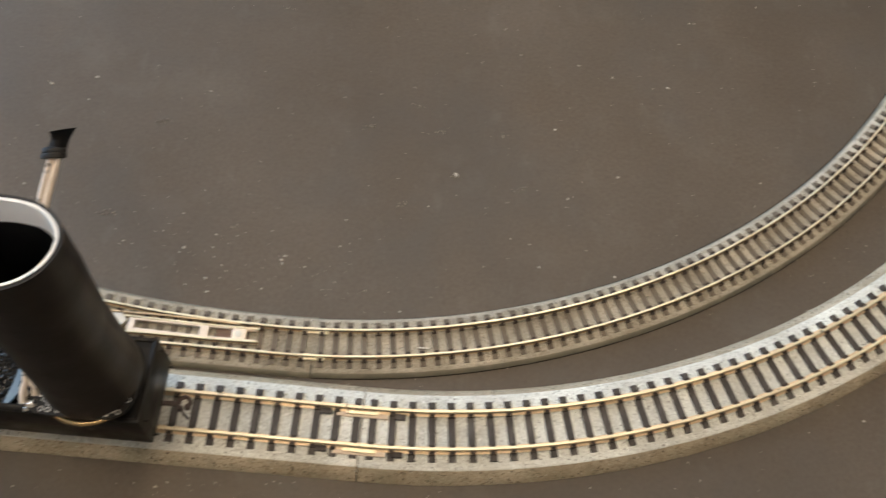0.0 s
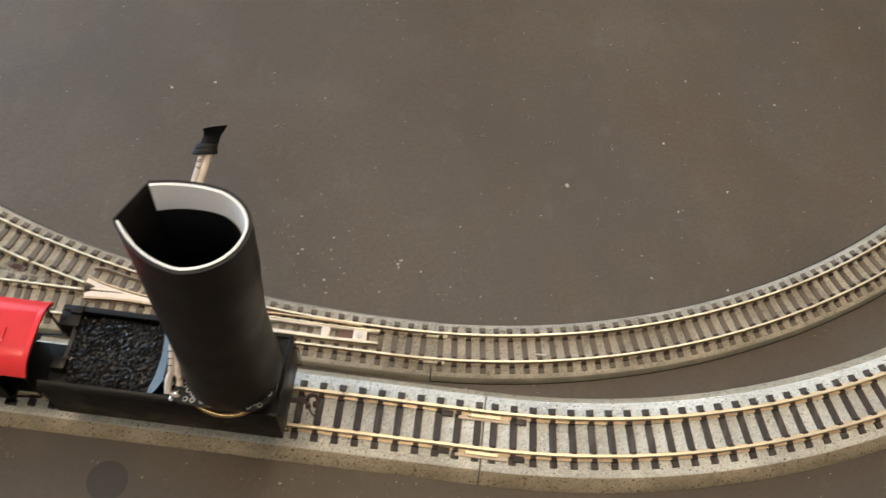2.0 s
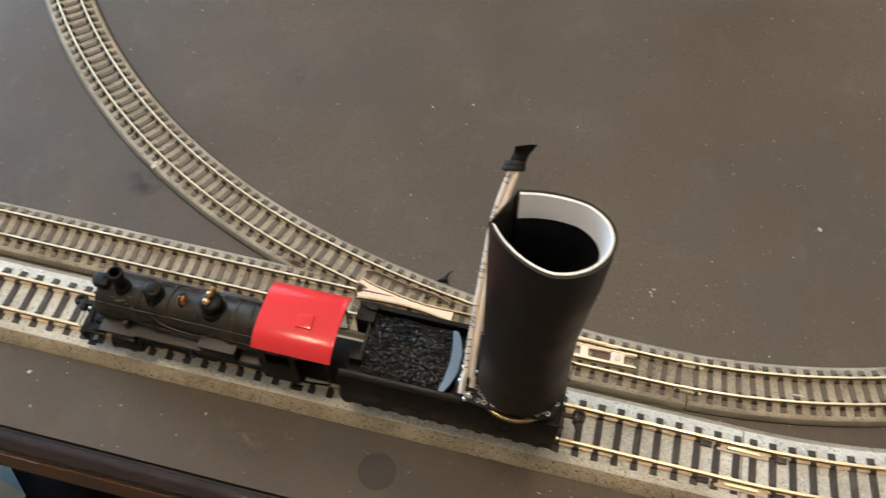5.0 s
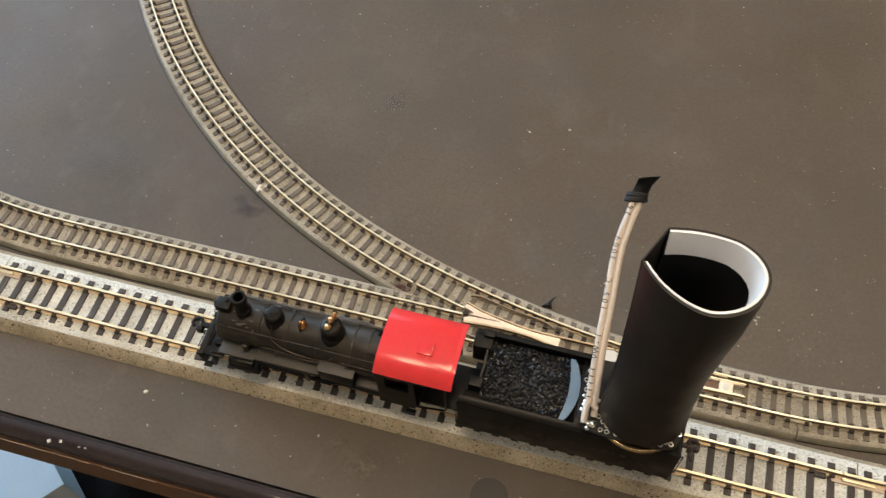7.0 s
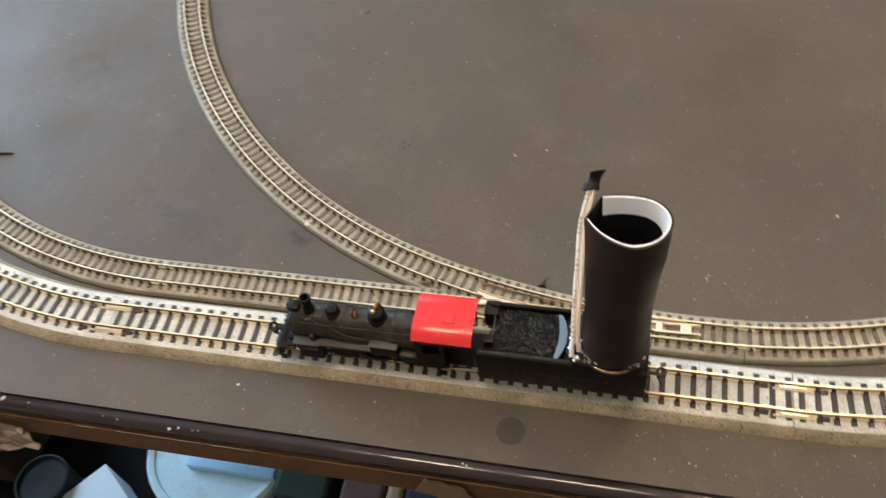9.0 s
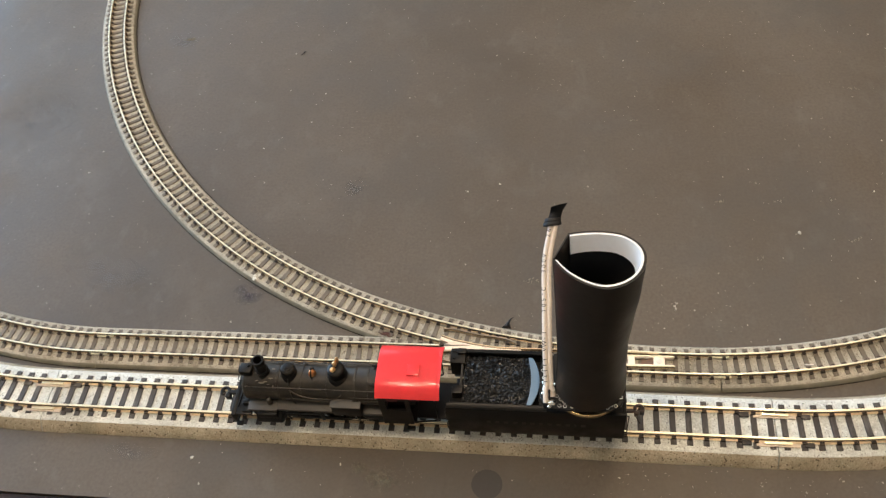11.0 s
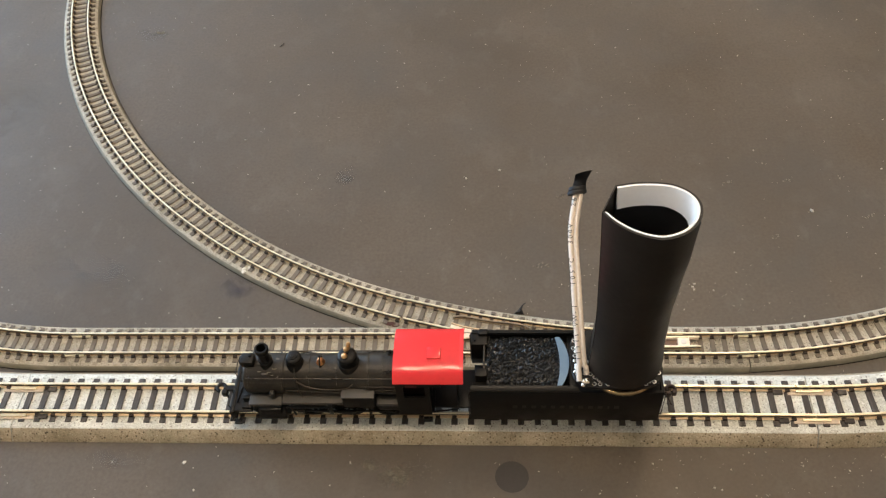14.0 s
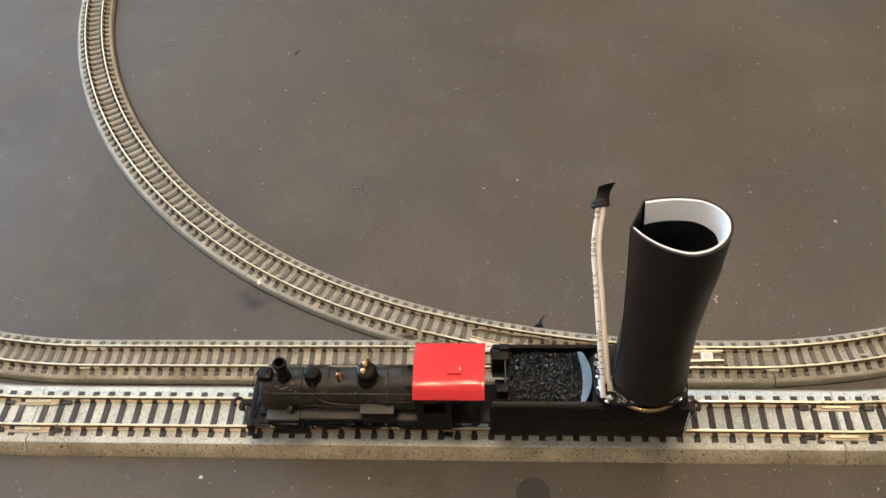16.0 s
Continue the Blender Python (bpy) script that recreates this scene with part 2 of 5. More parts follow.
DIRT = material("red_brown_dirt", (0.085, 0.035, 0.026), 0.85, vary=0.5, scales=(1500, 500), bump=0.6)
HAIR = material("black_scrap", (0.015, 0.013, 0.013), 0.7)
WALL = material("wall_paint", (0.56, 0.45, 0.33), 0.8, vary=0.04, scales=(300, 4))
FLOOR = material("dark_floor", (0.10, 0.08, 0.06), 0.6, vary=0.2, scales=(200, 8))
CEIL = material("ceiling_paint", (0.75, 0.73, 0.69), 0.85, vary=0.03, scales=(300, 4))
HANDLE = material("blue_plastic", (0.36, 0.64, 0.90), 0.3, vary=0.12, scales=(400, 30))
LID = material("pale_blue_plastic", (0.62, 0.84, 0.92), 0.35, vary=0.10, scales=(400, 25), stain=((0.45, 0.47, 0.36), 22, 0.58, 0.75))
PAPER = material("white_paper", (0.68, 0.80, 0.88), 0.7, vary=0.05)
GREEN_GREY = material("grey_green_jar", (0.010, 0.013, 0.012), 0.7, vary=0.2, specular=0.25)
CARD = material("brown_card", (0.42, 0.31, 0.20), 0.7, vary=0.15)
FOIL = material("copper_foil", (0.90, 0.70, 0.58), 0.18, metal=0.75, vary=0.2, bump=0.6, bump_scale=90, bump_depth=0.002)
NAVY = material("navy_cloth", (0.03, 0.035, 0.06), 0.8, vary=0.2)
GREEN_CLOTH = material("dark_green_cloth", (0.012, 0.030, 0.020), 0.8, vary=0.2)
MAROON = material("maroon_cloth", (0.13, 0.07, 0.06), 0.8, vary=0.2)
SMUDGE = material("dark_ring_mark", (0.034, 0.028, 0.026), 0.55, vary=0.15, scales=(900, 120))

# ---------------------------------------------------------------- building helpers (centimetres)
BASE = {}


def thing(name, base, label, category, group="", kind="", aside=0.0):
    ob = new(name)
    ob.empty_display_size = 0.01
    ob.location = (base[0] * CM, (base[1] + aside) * CM, base[2] * CM)
    BASE[ob.name] = Vector(base)
    return tagged(ob, label, category, group, kind)


def mesh_of(name, bm, mats, base=(0, 0, 0), smooth=False):
    bm.transform(Matrix.Scale(CM, 4) @ Matrix.Translation(-Vector(base)))
    bmesh.ops.recalc_face_normals(bm, faces=bm.faces)
    me = bpy.data.meshes.new(name)
    bm.to_mesh(me)
    bm.free()
    for m in mats if isinstance(mats, (list, tuple)) else [mats]:
        me.materials.append(m)
    if smooth:
        for p in me.polygons:
            p.use_smooth = True
        me.set_sharp_from_angle(angle=radians(38))
    return me


def part(name, bm, mats, parent, label="", smooth=True):
    """One mesh object, built in world centimetres, under a thing or a part."""
    base = BASE[parent.name]
    ob = new(name, mesh_of(name, bm, mats, base, smooth))
    ob.parent = parent
    BASE[ob.name] = base
    return tagged(ob, label)


def single(name, bm, mats, base, label, category, group="", kind="", smooth=True):
    ob = new(name, mesh_of(name, bm, mats, base, smooth))
    ob.location = [c * CM for c in base]
    BASE[ob.name] = Vector(base)
    return tagged(ob, label, category, group, kind)


def piece(name, me, parent, x, y, z, turn=0.0, stretch=1.0):
    """A repeated piece on shared mesh data; place in world centimetres."""
    ob = new(name, me)
    ob.parent = parent
    b = BASE[parent.name]
    ob.matrix_local = Matrix.Translation(((x - b.x) * CM, (y - b.y) * CM, (z - b.z) * CM)) @ Matrix.Rotation(turn, 4, "Z") @ Matrix.Diagonal((1, stretch, 1, 1))
    return ob


def bevelled(bm, edges, width, segments=2):
    if width > 0:
        bmesh.ops.bevel(bm, geom=edges, offset=width, segments=segments, affect="EDGES", profile=0.5)


def box(bm, x0, x1, y0, y1, z0, z1, bevel=0.0, m=None, index=0, segments=2):
    made = bmesh.ops.create_cube(bm, size=1.0)["verts"]
    bmesh.ops.scale(bm, vec=(x1 - x0, y1 - y0, z1 - z0), verts=made)
    bmesh.ops.translate(bm, vec=((x0 + x1) / 2, (y0 + y1) / 2, (z0 + z1) / 2), verts=made)
    faces = {f for v in made for f in v.link_faces}
    for f in faces:
        f.material_index = index
    if m is not None:
        bmesh.ops.transform(bm, matrix=m, verts=made)
    if bevel:
        bevelled(bm, list({e for v in made for e in v.link_edges}), bevel, segments)
    return bm


def rod(bm, p, q, r0, r1=None, seg=16, index=0):
    p, q = Vector(p), Vector(q)
    made = bmesh.ops.create_cone(bm, cap_ends=True, segments=seg, radius1=r0, radius2=r0 if r1 is None else r1, depth=(q - p).length)["verts"]
    m = Matrix.Translation((p + q) / 2) @ (q - p).to_track_quat("Z", "Y").to_matrix().to_4x4()
    bmesh.ops.transform(bm, matrix=m, verts=made)
    for f in {f for v in made for f in v.link_faces}:
        f.material_index = index
    return bm


def lathe(bm, profile, at, axis="Z", seg=24, index=0, caps=True):
    """Turns (radius, height) rows about an axis through at."""
    rings = []
    for r, h in profile:
        ring = []
        for k in range(seg):
            a = 2 * math.pi * k / seg
            v = Vector((r * math.cos(a), r * math.sin(a), h))
            if axis == "X":
                v = Vector((v.z, v.x, v.y))
            elif axis == "Y":
                v = Vector((v.x, v.z, v.y))
            ring.append(bm.verts.new(v + Vector(at)))
        rings.append(ring)
    for a, b in zip(rings, rings[1:]):
        for k in range(seg):
            f = bm.faces.new((a[k], a[(k + 1) % seg], b[(k + 1) % seg], b[k]))
            f.material_index = index
    for ring in (rings[0], rings[-1]) if caps else ():
        f = bm.faces.new(ring)
        f.material_index = index
    return bm


def sweep(bm, profile, line, closed=True, index=0, caps=True, second=(), third=()):
    """Carries a profile of (across, height) along line: rows of (x, y, z, heading)."""
    rows = []
    for x, y, z, h in line:
        nx, ny = -math.sin(h), math.cos(h)
        rows.append([bm.verts.new((x + nx * u, y + ny * u, z + w)) for u, w in profile])
    n = len(profile)
    for a, b in zip(rows, rows[1:]):
        for k in range(n if closed else n - 1):
            f = bm.faces.new((a[k], a[(k + 1) % n], b[(k + 1) % n], b[k]))
            f.material_index = 1 if k in second else (2 if k in third else index)
    if closed and caps:
        bm.faces.new(rows[0]).material_index = index
        bm.faces.new(rows[-1]).material_index = index
    return bm


def tube_along(bm, points, r, seg=8, index=0):
    """A round wire through points, with caps."""
    pts = [Vector(p) for p in points]
    rings = []
    up = Vector((0, 0, 1))
    for k, p in enumerate(pts):
        d = (pts[min(k + 1, len(pts) - 1)] - pts[max(k - 1, 0)]).normalized()
        side = d.cross(up)
        if side.length < 1e-3:
            side = d.cross(Vector((0, 1, 0)))
        side.normalize()
        top = side.cross(d)
        rings.append([bm.verts.new(p + r * (math.cos(2 * math.pi * j / seg) * side + math.sin(2 * math.pi * j / seg) * top)) for j in range(seg)])
    for a, b in zip(rings, rings[1:]):
        for j in range(seg):
            bm.faces.new((a[j], a[(j + 1) % seg], b[(j + 1) % seg], b[j])).material_index = index
    bm.faces.new(rings[0]).material_index = index
    bm.faces.new(rings[-1]).material_index = index
    return bm


def smooth_line(points, n=24):
    """Catmull-Rom through points."""
    p = [Vector(q) for q in points]
    p = [2 * p[0] - p[1]] + p + [2 * p[-1] - p[-2]]
    out = []
    for k in range(1, len(p) - 2):
        for j in range(n):
            t = j / n
            a, b, c, d = p[k - 1], p[k], p[k + 1], p[k + 2]
            out.append(0.5 * ((2 * b) + (c - a) * t + (2 * a - 5 * b + 4 * c - d) * t * t + (3 * b - a - 3 * c + d) * t ** 3))
    out.append(p[-2])
    return out


# ---------------------------------------------------------------- room and table
ROOM = (-180.0, 200.0, -140.0, 180.0, -75.0, 165.0)
X0, X1, Y0, Y1, Z0, Z1 = ROOM


def wall_with_window(name, along, at, thick, lo, hi, window):
    """A wall along an axis with one real opening: window is (from, to, sill, head)."""
    bm = bmesh.new()
    a, b, s, h = window
    for p, q, u, v in ((lo, a, Z0, Z1), (b, hi, Z0, Z1), (a, b, Z0, s), (a, b, h, Z1)):
        if along == "y":
            box(bm, at, at + thick, p, q, u, v)
        else:
            box(bm, p, q, at, at + thick, u, v)
    return single(name, bm, WALL, (0, 0, Z0), "plain painted room wall with a window opening", "wall", kind="structure", smooth=False)


wall_with_window("wall_west", "y", X0 - 8, 8, Y0, Y1, (14, 162, 5, 119))
bm = box(bmesh.new(), X0, X1, Y0 - 8, Y0, Z0, Z1)
single("wall_south", bm, WALL, (0, 0, Z0), "plain painted room wall", "wall", kind="structure", smooth=False)
bm = box(bmesh.new(), X1, X1 + 8, Y0, Y1, Z0, Z1)
single("wall_east", bm, WALL, (0, 0, Z0), "plain painted room wall", "wall", kind="structure", smooth=False)
wall_with_window("wall_north", "x", Y1, 8, X0, X1, (-158, -52, 38, 152))
bm = box(bmesh.new(), X0 - 8, X1 + 8, Y0 - 8, Y1 + 8, Z0 - 6, Z0)
single("floor", bm, FLOOR, (0, 0, Z0), "dark floor below the table", "floor", kind="structure", smooth=False)
bm = box(bmesh.new(), X0 - 8, X1 + 8, Y0 - 8, Y1 + 8, Z1, Z1 + 6)
single("ceiling", bm, CEIL, (0, 0, Z1), "plain pale ceiling", "ceiling", kind="structure", smooth=False)

# table: laminate top, dark joint, rounded vinyl edge, brown wooden apron
EDGE = -3.42
table = thing("table", (0, 40, Z0), "dark brown laminate table with a glossy black rounded edge", "table")
bm = box(bmesh.new(), -62, 88, EDGE, 88, -1.6, 0)
part("tabletop", bm, TABLE, table, smooth=False)
bm = bmesh.new()
prof = [(0.0, -0.13), (-0.08, -0.13), (-0.085, -0.05), (-0.10, -0.03)]
for k in range(13):
    a = math.pi / 2 - k / 12 * math.pi * 0.86
    prof.append((-0.20 - 0.34 * math.cos(a), -0.33 + 0.31 * math.sin(a)))
prof += [(-0.3, -0.66), (0.0, -0.66)]
sweep(bm, prof, [(-62, EDGE - 0.03, 0, 0), (88, EDGE - 0.03, 0, 0)])
part("edge_moulding", bm, MOULDING, table, "glossy black vinyl edge strip")
bm = box(bmesh.new(), -62, 88, EDGE - 0.61, EDGE + 1.4, -2.12, -0.63, 0.03)
part("apron", bm, WOOD, table, "brown wooden apron board", smooth=False)
bm = bmesh.new()
for a, b in ((-12.6, -11.9), (-11.0, -7.6), (-7.2, -5.6)):
    box(bm, a, b, EDGE - 0.617, EDGE - 0.60, -0.640, -0.628)
part("glue_line", bm, DUST, table, "pale worn line under the edge", smooth=False)
for lx, ly in ((-58, 1), (84, 1), (-58, 84), (84, 84)):
    bm = box(bmesh.new(), lx - 2.5, lx + 2.5, ly - 2.5, ly + 2.5, Z0, -1.6, 0.2)
    part("leg", bm, WOOD, table, smooth=False)

# ---------------------------------------------------------------- track


def arc(cx, cy, r, a0, a1, steps, side):
    """Centre line of a curve that leaves the straight at the bottom of its circle; angles in degrees from there.
    side -1: to the left, +1: to the right. Heading runs towards growing x."""
    rows = []
    for k in range(steps + 1):
        a = radians(a0 + (a1 - a0) * k / steps)
        rows.append((cx + side * r * math.sin(a), cy - r * math.cos(a), 0.0, side * a))
    return rows


def rail_profile(off, z0, z1, head, foot):
    m = z1 - 0.055
    hh, ff, w = head / 2, foot / 2, head * 0.18
    return [(off - ff, z0), (off + ff, z0), (off + ff, z0 + 0.025), (off + w, z0 + 0.04), (off + w, m), (off + hh, m + 0.012),
            (off + hh, z1 - 0.012), (off + hh * 0.7, z1), (off - hh * 0.7, z1), (off - hh, z1 - 0.012), (off - hh, m + 0.012), (off - w, m), (off - w, z0 + 0.04), (off - ff, z0 + 0.025)]


# profile faces: web takes the painted shade colour, foot the foot metal
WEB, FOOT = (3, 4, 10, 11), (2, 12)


def along(line, pitch, first=0.5):
    """Even stations on a centre line."""
    out, left = [], pitch * first
    for (xa, ya, _, ha), (xb, yb, _, hb) in zip(line, line[1:]):
        d = math.hypot(xb - xa, yb - ya)
        while left <= d:
            t = left / d
            out.append((xa + (xb - xa) * t, ya + (yb - ya) * t, ha + (hb - ha) * t))
            left += pitch
        left -= d
    return out


def tie_mesh(name, length, width, z0, z1, mat, chairs):
    """A sleeper with bevelled top and two pairs of rail chairs."""
    bm = bmesh.new()
    w, t, l = width / 2, width / 2 - 0.012, length / 2
    lo = [bm.verts.new(p) for p in ((-w, -l, z0), (w, -l, z0), (w, l, z0), (-w, l, z0))]
    hi = [bm.verts.new(p) for p in ((-t, -l + 0.015, z1), (t, -l + 0.015, z1), (t, l - 0.015, z1), (-t, l - 0.015, z1))]
    bm.faces.new(hi)
    for k in range(4):
        bm.faces.new((lo[k], lo[(k + 1) % 4], hi[(k + 1) % 4], hi[k]))
    for c in chairs:
        for s in (-1, 1):
            made = bmesh.ops.create_cube(bm, size=1.0)["verts"]
            bmesh.ops.scale(bm, vec=(width * 0.66, 0.085, 0.085), verts=made)
            bmesh.ops.translate(bm, vec=(0, c + s * 0.085, z1 + 0.035), verts=made)
            for f in {f for v in made for f in v.link_faces}:
                f.material_index = 1
    return mesh_of(name, bm, [mat, CHAIR])


def grey_bed():
    return [(-1.25, 0), (-1.24, 0.05), (-0.985, 0.40), (-0.94, 0.43), (0.94, 0.43), (0.985, 0.40), (1.24, 0.05), (1.25, 0)]


def inner_bed(drop=0.0):
    return [(-0.86, 0), (-0.84, 0.11), (-0.775, 0.20), (-0.69, 0.25 - drop), (0.69, 0.25 - drop), (0.765, 0.20), (0.82, 0.11), (0.84, 0)]


G, GI = 0.4875, 0.379
YG = 0.034  # the grey track and the train on it
KTIE = tie_mesh("tie", 1.58, 0.205, 0.38, 0.475, TIE, (-G, G))
ITIE = tie_mesh("tie", 1.33, 0.172, 0.21, 0.285, TIE_IN, (-GI, GI))


def track(name, line, base, label, bed, bed_mat, gauge, rail_z, rail_mat, tie, pitch, ends=()):
    grey = bed_mat is BALLAST
    t = thing(name, base, label, "track", group="grey roadbed track" if grey else "brown roadbed track", aside=YG if grey else 0.0)
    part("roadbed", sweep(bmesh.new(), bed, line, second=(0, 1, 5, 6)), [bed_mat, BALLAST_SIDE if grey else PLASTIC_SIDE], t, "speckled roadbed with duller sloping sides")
    for s in (-1, 1):
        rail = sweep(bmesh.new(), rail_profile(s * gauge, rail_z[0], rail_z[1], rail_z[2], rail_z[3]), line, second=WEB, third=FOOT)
        part("rail", rail, [rail_mat, RAIL_WEB_SHADE, RAIL_FOOT if grey else RAIL_FOOT_IN], t, "bright nickel-silver rail")
    if bed_mat is BALLAST_IN:
        for s in (-1, 1):
            edge = sweep(bmesh.new(), [(s * 0.85, 0), (s * 0.866, 0), (s * 0.864, 0.022), (s * 0.848, 0.033)], line)
            part("base_edge", edge, GAP, t, "dark lower edge of the roadbed")
    for x, y, h in along(line, pitch):
        piece("tie", tie, t, x, y, 0, h)
    length = sum(math.hypot(b[0] - a[0], b[1] - a[1]) for a, b in zip(line, line[1:]))
    if base[1] < 9:
        scatter_grains(t, line, 0.93 if grey else 0.70, 0.43 if grey else 0.25, int(length * (26 if grey else 60)), bed_mat, gauge, int(length * 100))
    return t


def scatter_grains(owner, line, half, z, count, mat, gauge, seed):
    """Loose ballast: squashed eight-sided grains over a roadbed, none under the rails."""
    rng = random.Random(seed)
    verts, faces = [], []
    for _ in range(count):
        k = rng.randrange(len(line) - 1)
        u, off = rng.random(), rng.uniform(-half, half)
        if abs(abs(off) - gauge) < 0.10:
            continue
        x, y = (line[k][c] + (line[k + 1][c] - line[k][c]) * u for c in (0, 1))
        h = line[k][3]
        c = Vector((x - math.sin(h) * off, y + math.cos(h) * off, z))
        r, tall, turn = rng.uniform(0.022, 0.05), rng.uniform(0.015, 0.045), rng.uniform(0, 6.3)
        at = len(verts)
        for q in range(4):
            a = turn + q * math.pi / 2
            verts.append(c + Vector((math.cos(a), math.sin(a), 0)) * r * rng.uniform(0.7, 1.3))
        verts += [c + Vector((0, 0, tall)), c - Vector((0, 0, 0.02))]
        for q in range(4):
            faces += [(at + q, at + (q + 1) % 4, at + 4), (at + (q + 1) % 4, at + q, at + 5)]
    me = bpy.data.meshes.new("grains")
    me.from_pydata(verts, [], faces)
    bm = bmesh.new()
    bm.from_mesh(me)
    bpy.data.meshes.remove(me)
    tagged(part("loose_ballast", bm, mat, owner, "loose ballast grains between the sleepers", smooth=False), kind="stuff")


KRAIL, IRAIL = (0.475, 0.66, 0.076, 0.20), (0.285, 0.46, 0.058, 0.115)
straight = [(-12.385 + 24.77 * k / 8, 0, 0, 0) for k in range(9)]
KLABEL = "model railway track on grey speckled roadbed with dark sleepers"
tracks = [track("straight_track", straight, (0, 0, 0), "straight " + KLABEL, grey_bed(), BALLAST, G, KRAIL, RAIL, KTIE, 0.508)]
for side in (-1, 1):
    for a0, a1 in ((0.04, 44.96), (45.0, 90)):
        turn_r = 24.9 if side > 0 else 21.7
        line = arc(side * 12.4, turn_r, turn_r, a0, a1, 26, side)
        if side < 0:
            line = line[::-1]
        x, y = line[13][:2]
        tracks.append(track("curved_track", line, (x, y, 0), "curved " + KLABEL, grey_bed(), BALLAST, G, KRAIL, RAIL, KTIE, 0.508))

# rail joints of the grey track: copper joiners, with black clips at both ends
for jx in (-12.4, 12.4):
    owner = tracks[0]
    for s in (-1, 1):
        bm = box(bmesh.new(), jx - 0.66, jx + 0.66, s * G - 0.215, s * G - 0.05, 0.45, 0.492, 0.01)
        box(bm, jx - 0.56, jx + 0.60, s * G + 0.045, s * G + 0.105, 0.45, 0.50, 0.01)
        tray = part("rail_joiner", bm, JOINT, owner, "pinkish cream joiner tray", smooth=False)
        bm = box(bmesh.new(), jx - 0.42, jx + 0.42, s * G - 0.155, s * G - 0.05, 0.492, 0.556, 0.012)
        part("joiner_clasp", bm, RAIL, tray, "brass-coloured joiner clasp", smooth=False)
        for e in (-1, 1):
            bm = box(bmesh.new(), jx + e * 0.95 - 0.15, jx + e * 0.95 + 0.15, s * G - 0.20, s * G - 0.045, 0.44, 0.53, 0.02)
            part("clip", bm, TIE, owner, "black joiner clip", smooth=False)

YI = 2.22
ILABEL = "narrow model track on brownish grey roadbed with brown sleepers"
left_line = [(-11.295 + 11.05 * k / 6, YI, 0, 0) for k in range(7)]
track("straight_track", left_line, (-6, YI, 0), "straight " + ILABEL, inner_bed(), BALLAST_IN, GI, IRAIL, RAIL_IN, ITIE, 0.383)
for a0, a1 in ((0.01, 44.99), (45.0, 90)):
    line = arc(-11.3, YI + 20.12, 20.12, a0, a1, 24, -1)[::-1]
    track("curved_track", line, (*line[12][:2], 0), "curved " + ILABEL, inner_bed(), BALLAST_IN, GI, IRAIL, RAIL_IN, ITIE, 0.383)
for a0, a1 in ((2.664, 44.99), (45.0, 90)):
    line = arc(9.8, YI + 23.3, 23.3, a0, a1, 24, 1)
    track("curved_track", line, (*line[12][:2], 0), "curved " + ILABEL, inner_bed(), BALLAST_IN, GI, IRAIL, RAIL_IN, ITIE, 0.383)
DX, DR = 9.5, 35.0  # the diverging way of the turnout
for cx, cy, branch_r, a0, a1 in ((6.1606, 25.694, 23.0, 16.17, 34.99), (7.3078, 27.332, 25.0, 35.0, 61.99), (7.3078, 27.332, 25.0, 62.0, 90)):
    line = arc(cx, cy, branch_r, a0, a1, 24, -1)[::-1]
    track("curved_track", line, (*line[12][:2], 0), "curved branch " + ILABEL, inner_bed(0.006), BALLAST_IN, GI, IRAIL, RAIL_IN, ITIE, 0.383)

# turnout: one bed under both ways, stock rails, closure rails, frog, blades and guard rails
turnout = thing("turnout", (5.2, 2.6, 0), "track switch with copper-toned frog and white plastic links on brownish roadbed", "track switch")


def main_y(x):
    return YI if x < 9.8 else YI + 23.3 - math.sqrt(23.3 ** 2 - (x - 9.8) ** 2)


def branch_y(x):
    return main_y(x) if x > DX else YI + DR - math.sqrt(DR ** 2 - (x - DX) ** 2)


bm = bmesh.new()
rows = []
for k in range(31):
    x = -0.24 + 11.12 * k / 30
    f, b = main_y(x), branch_y(x)
    rows.append([bm.verts.new(p) for p in ((x, f - 0.86, 0), (x, f - 0.84, 0.12), (x, f - 0.775, 0.20), (x, f - 0.69, 0.25), (x, b + 0.69, 0.25), (x, b + 0.765, 0.20), (x, b + 0.84, 0.12), (x, b + 0.86, 0))])
for a, b in zip(rows, rows[1:]):
    for k in range(8):
        bm.faces.new((a[k], a[(k + 1) % 8], b[(k + 1) % 8], b[k])).material_index = 1 if k in (0, 1, 5, 6) else 0
bm.faces.new(rows[0])
bm.faces.new(rows[-1])
part("roadbed", bm, [BALLAST_IN, PLASTIC_SIDE], turnout, "speckled roadbed with plain dull sides")
lean = math.asin((DX + 0.24) / DR)
end = [(-0.24 + d * math.cos(lean), branch_y(-0.24) - d * math.sin(lean), -0.004, -lean) for d in (-0.25, 0.25)]
part("roadbed_end", sweep(bmesh.new(), [(o * 0.985, z) for o, z in inner_bed(0.006)], end), BALLAST_IN, turnout)


def rail_through(points, name="rail", mat=RAIL_IN, label="bright nickel-silver rail", z=IRAIL):
    pts = [Vector(p) for p in points]
    line = []
    for k, p in enumerate(pts):
        d = pts[min(k + 1, len(pts) - 1)] - pts[max(k - 1, 0)]
        line.append((p.x, p.y, 0, math.atan2(d.y, d.x)))
    return part(name, sweep(bmesh.new(), rail_profile(0, *z), line, second=WEB, third=FOOT), [mat, RAIL_WEB_SHADE, RAIL_FOOT_IN], turnout, label)


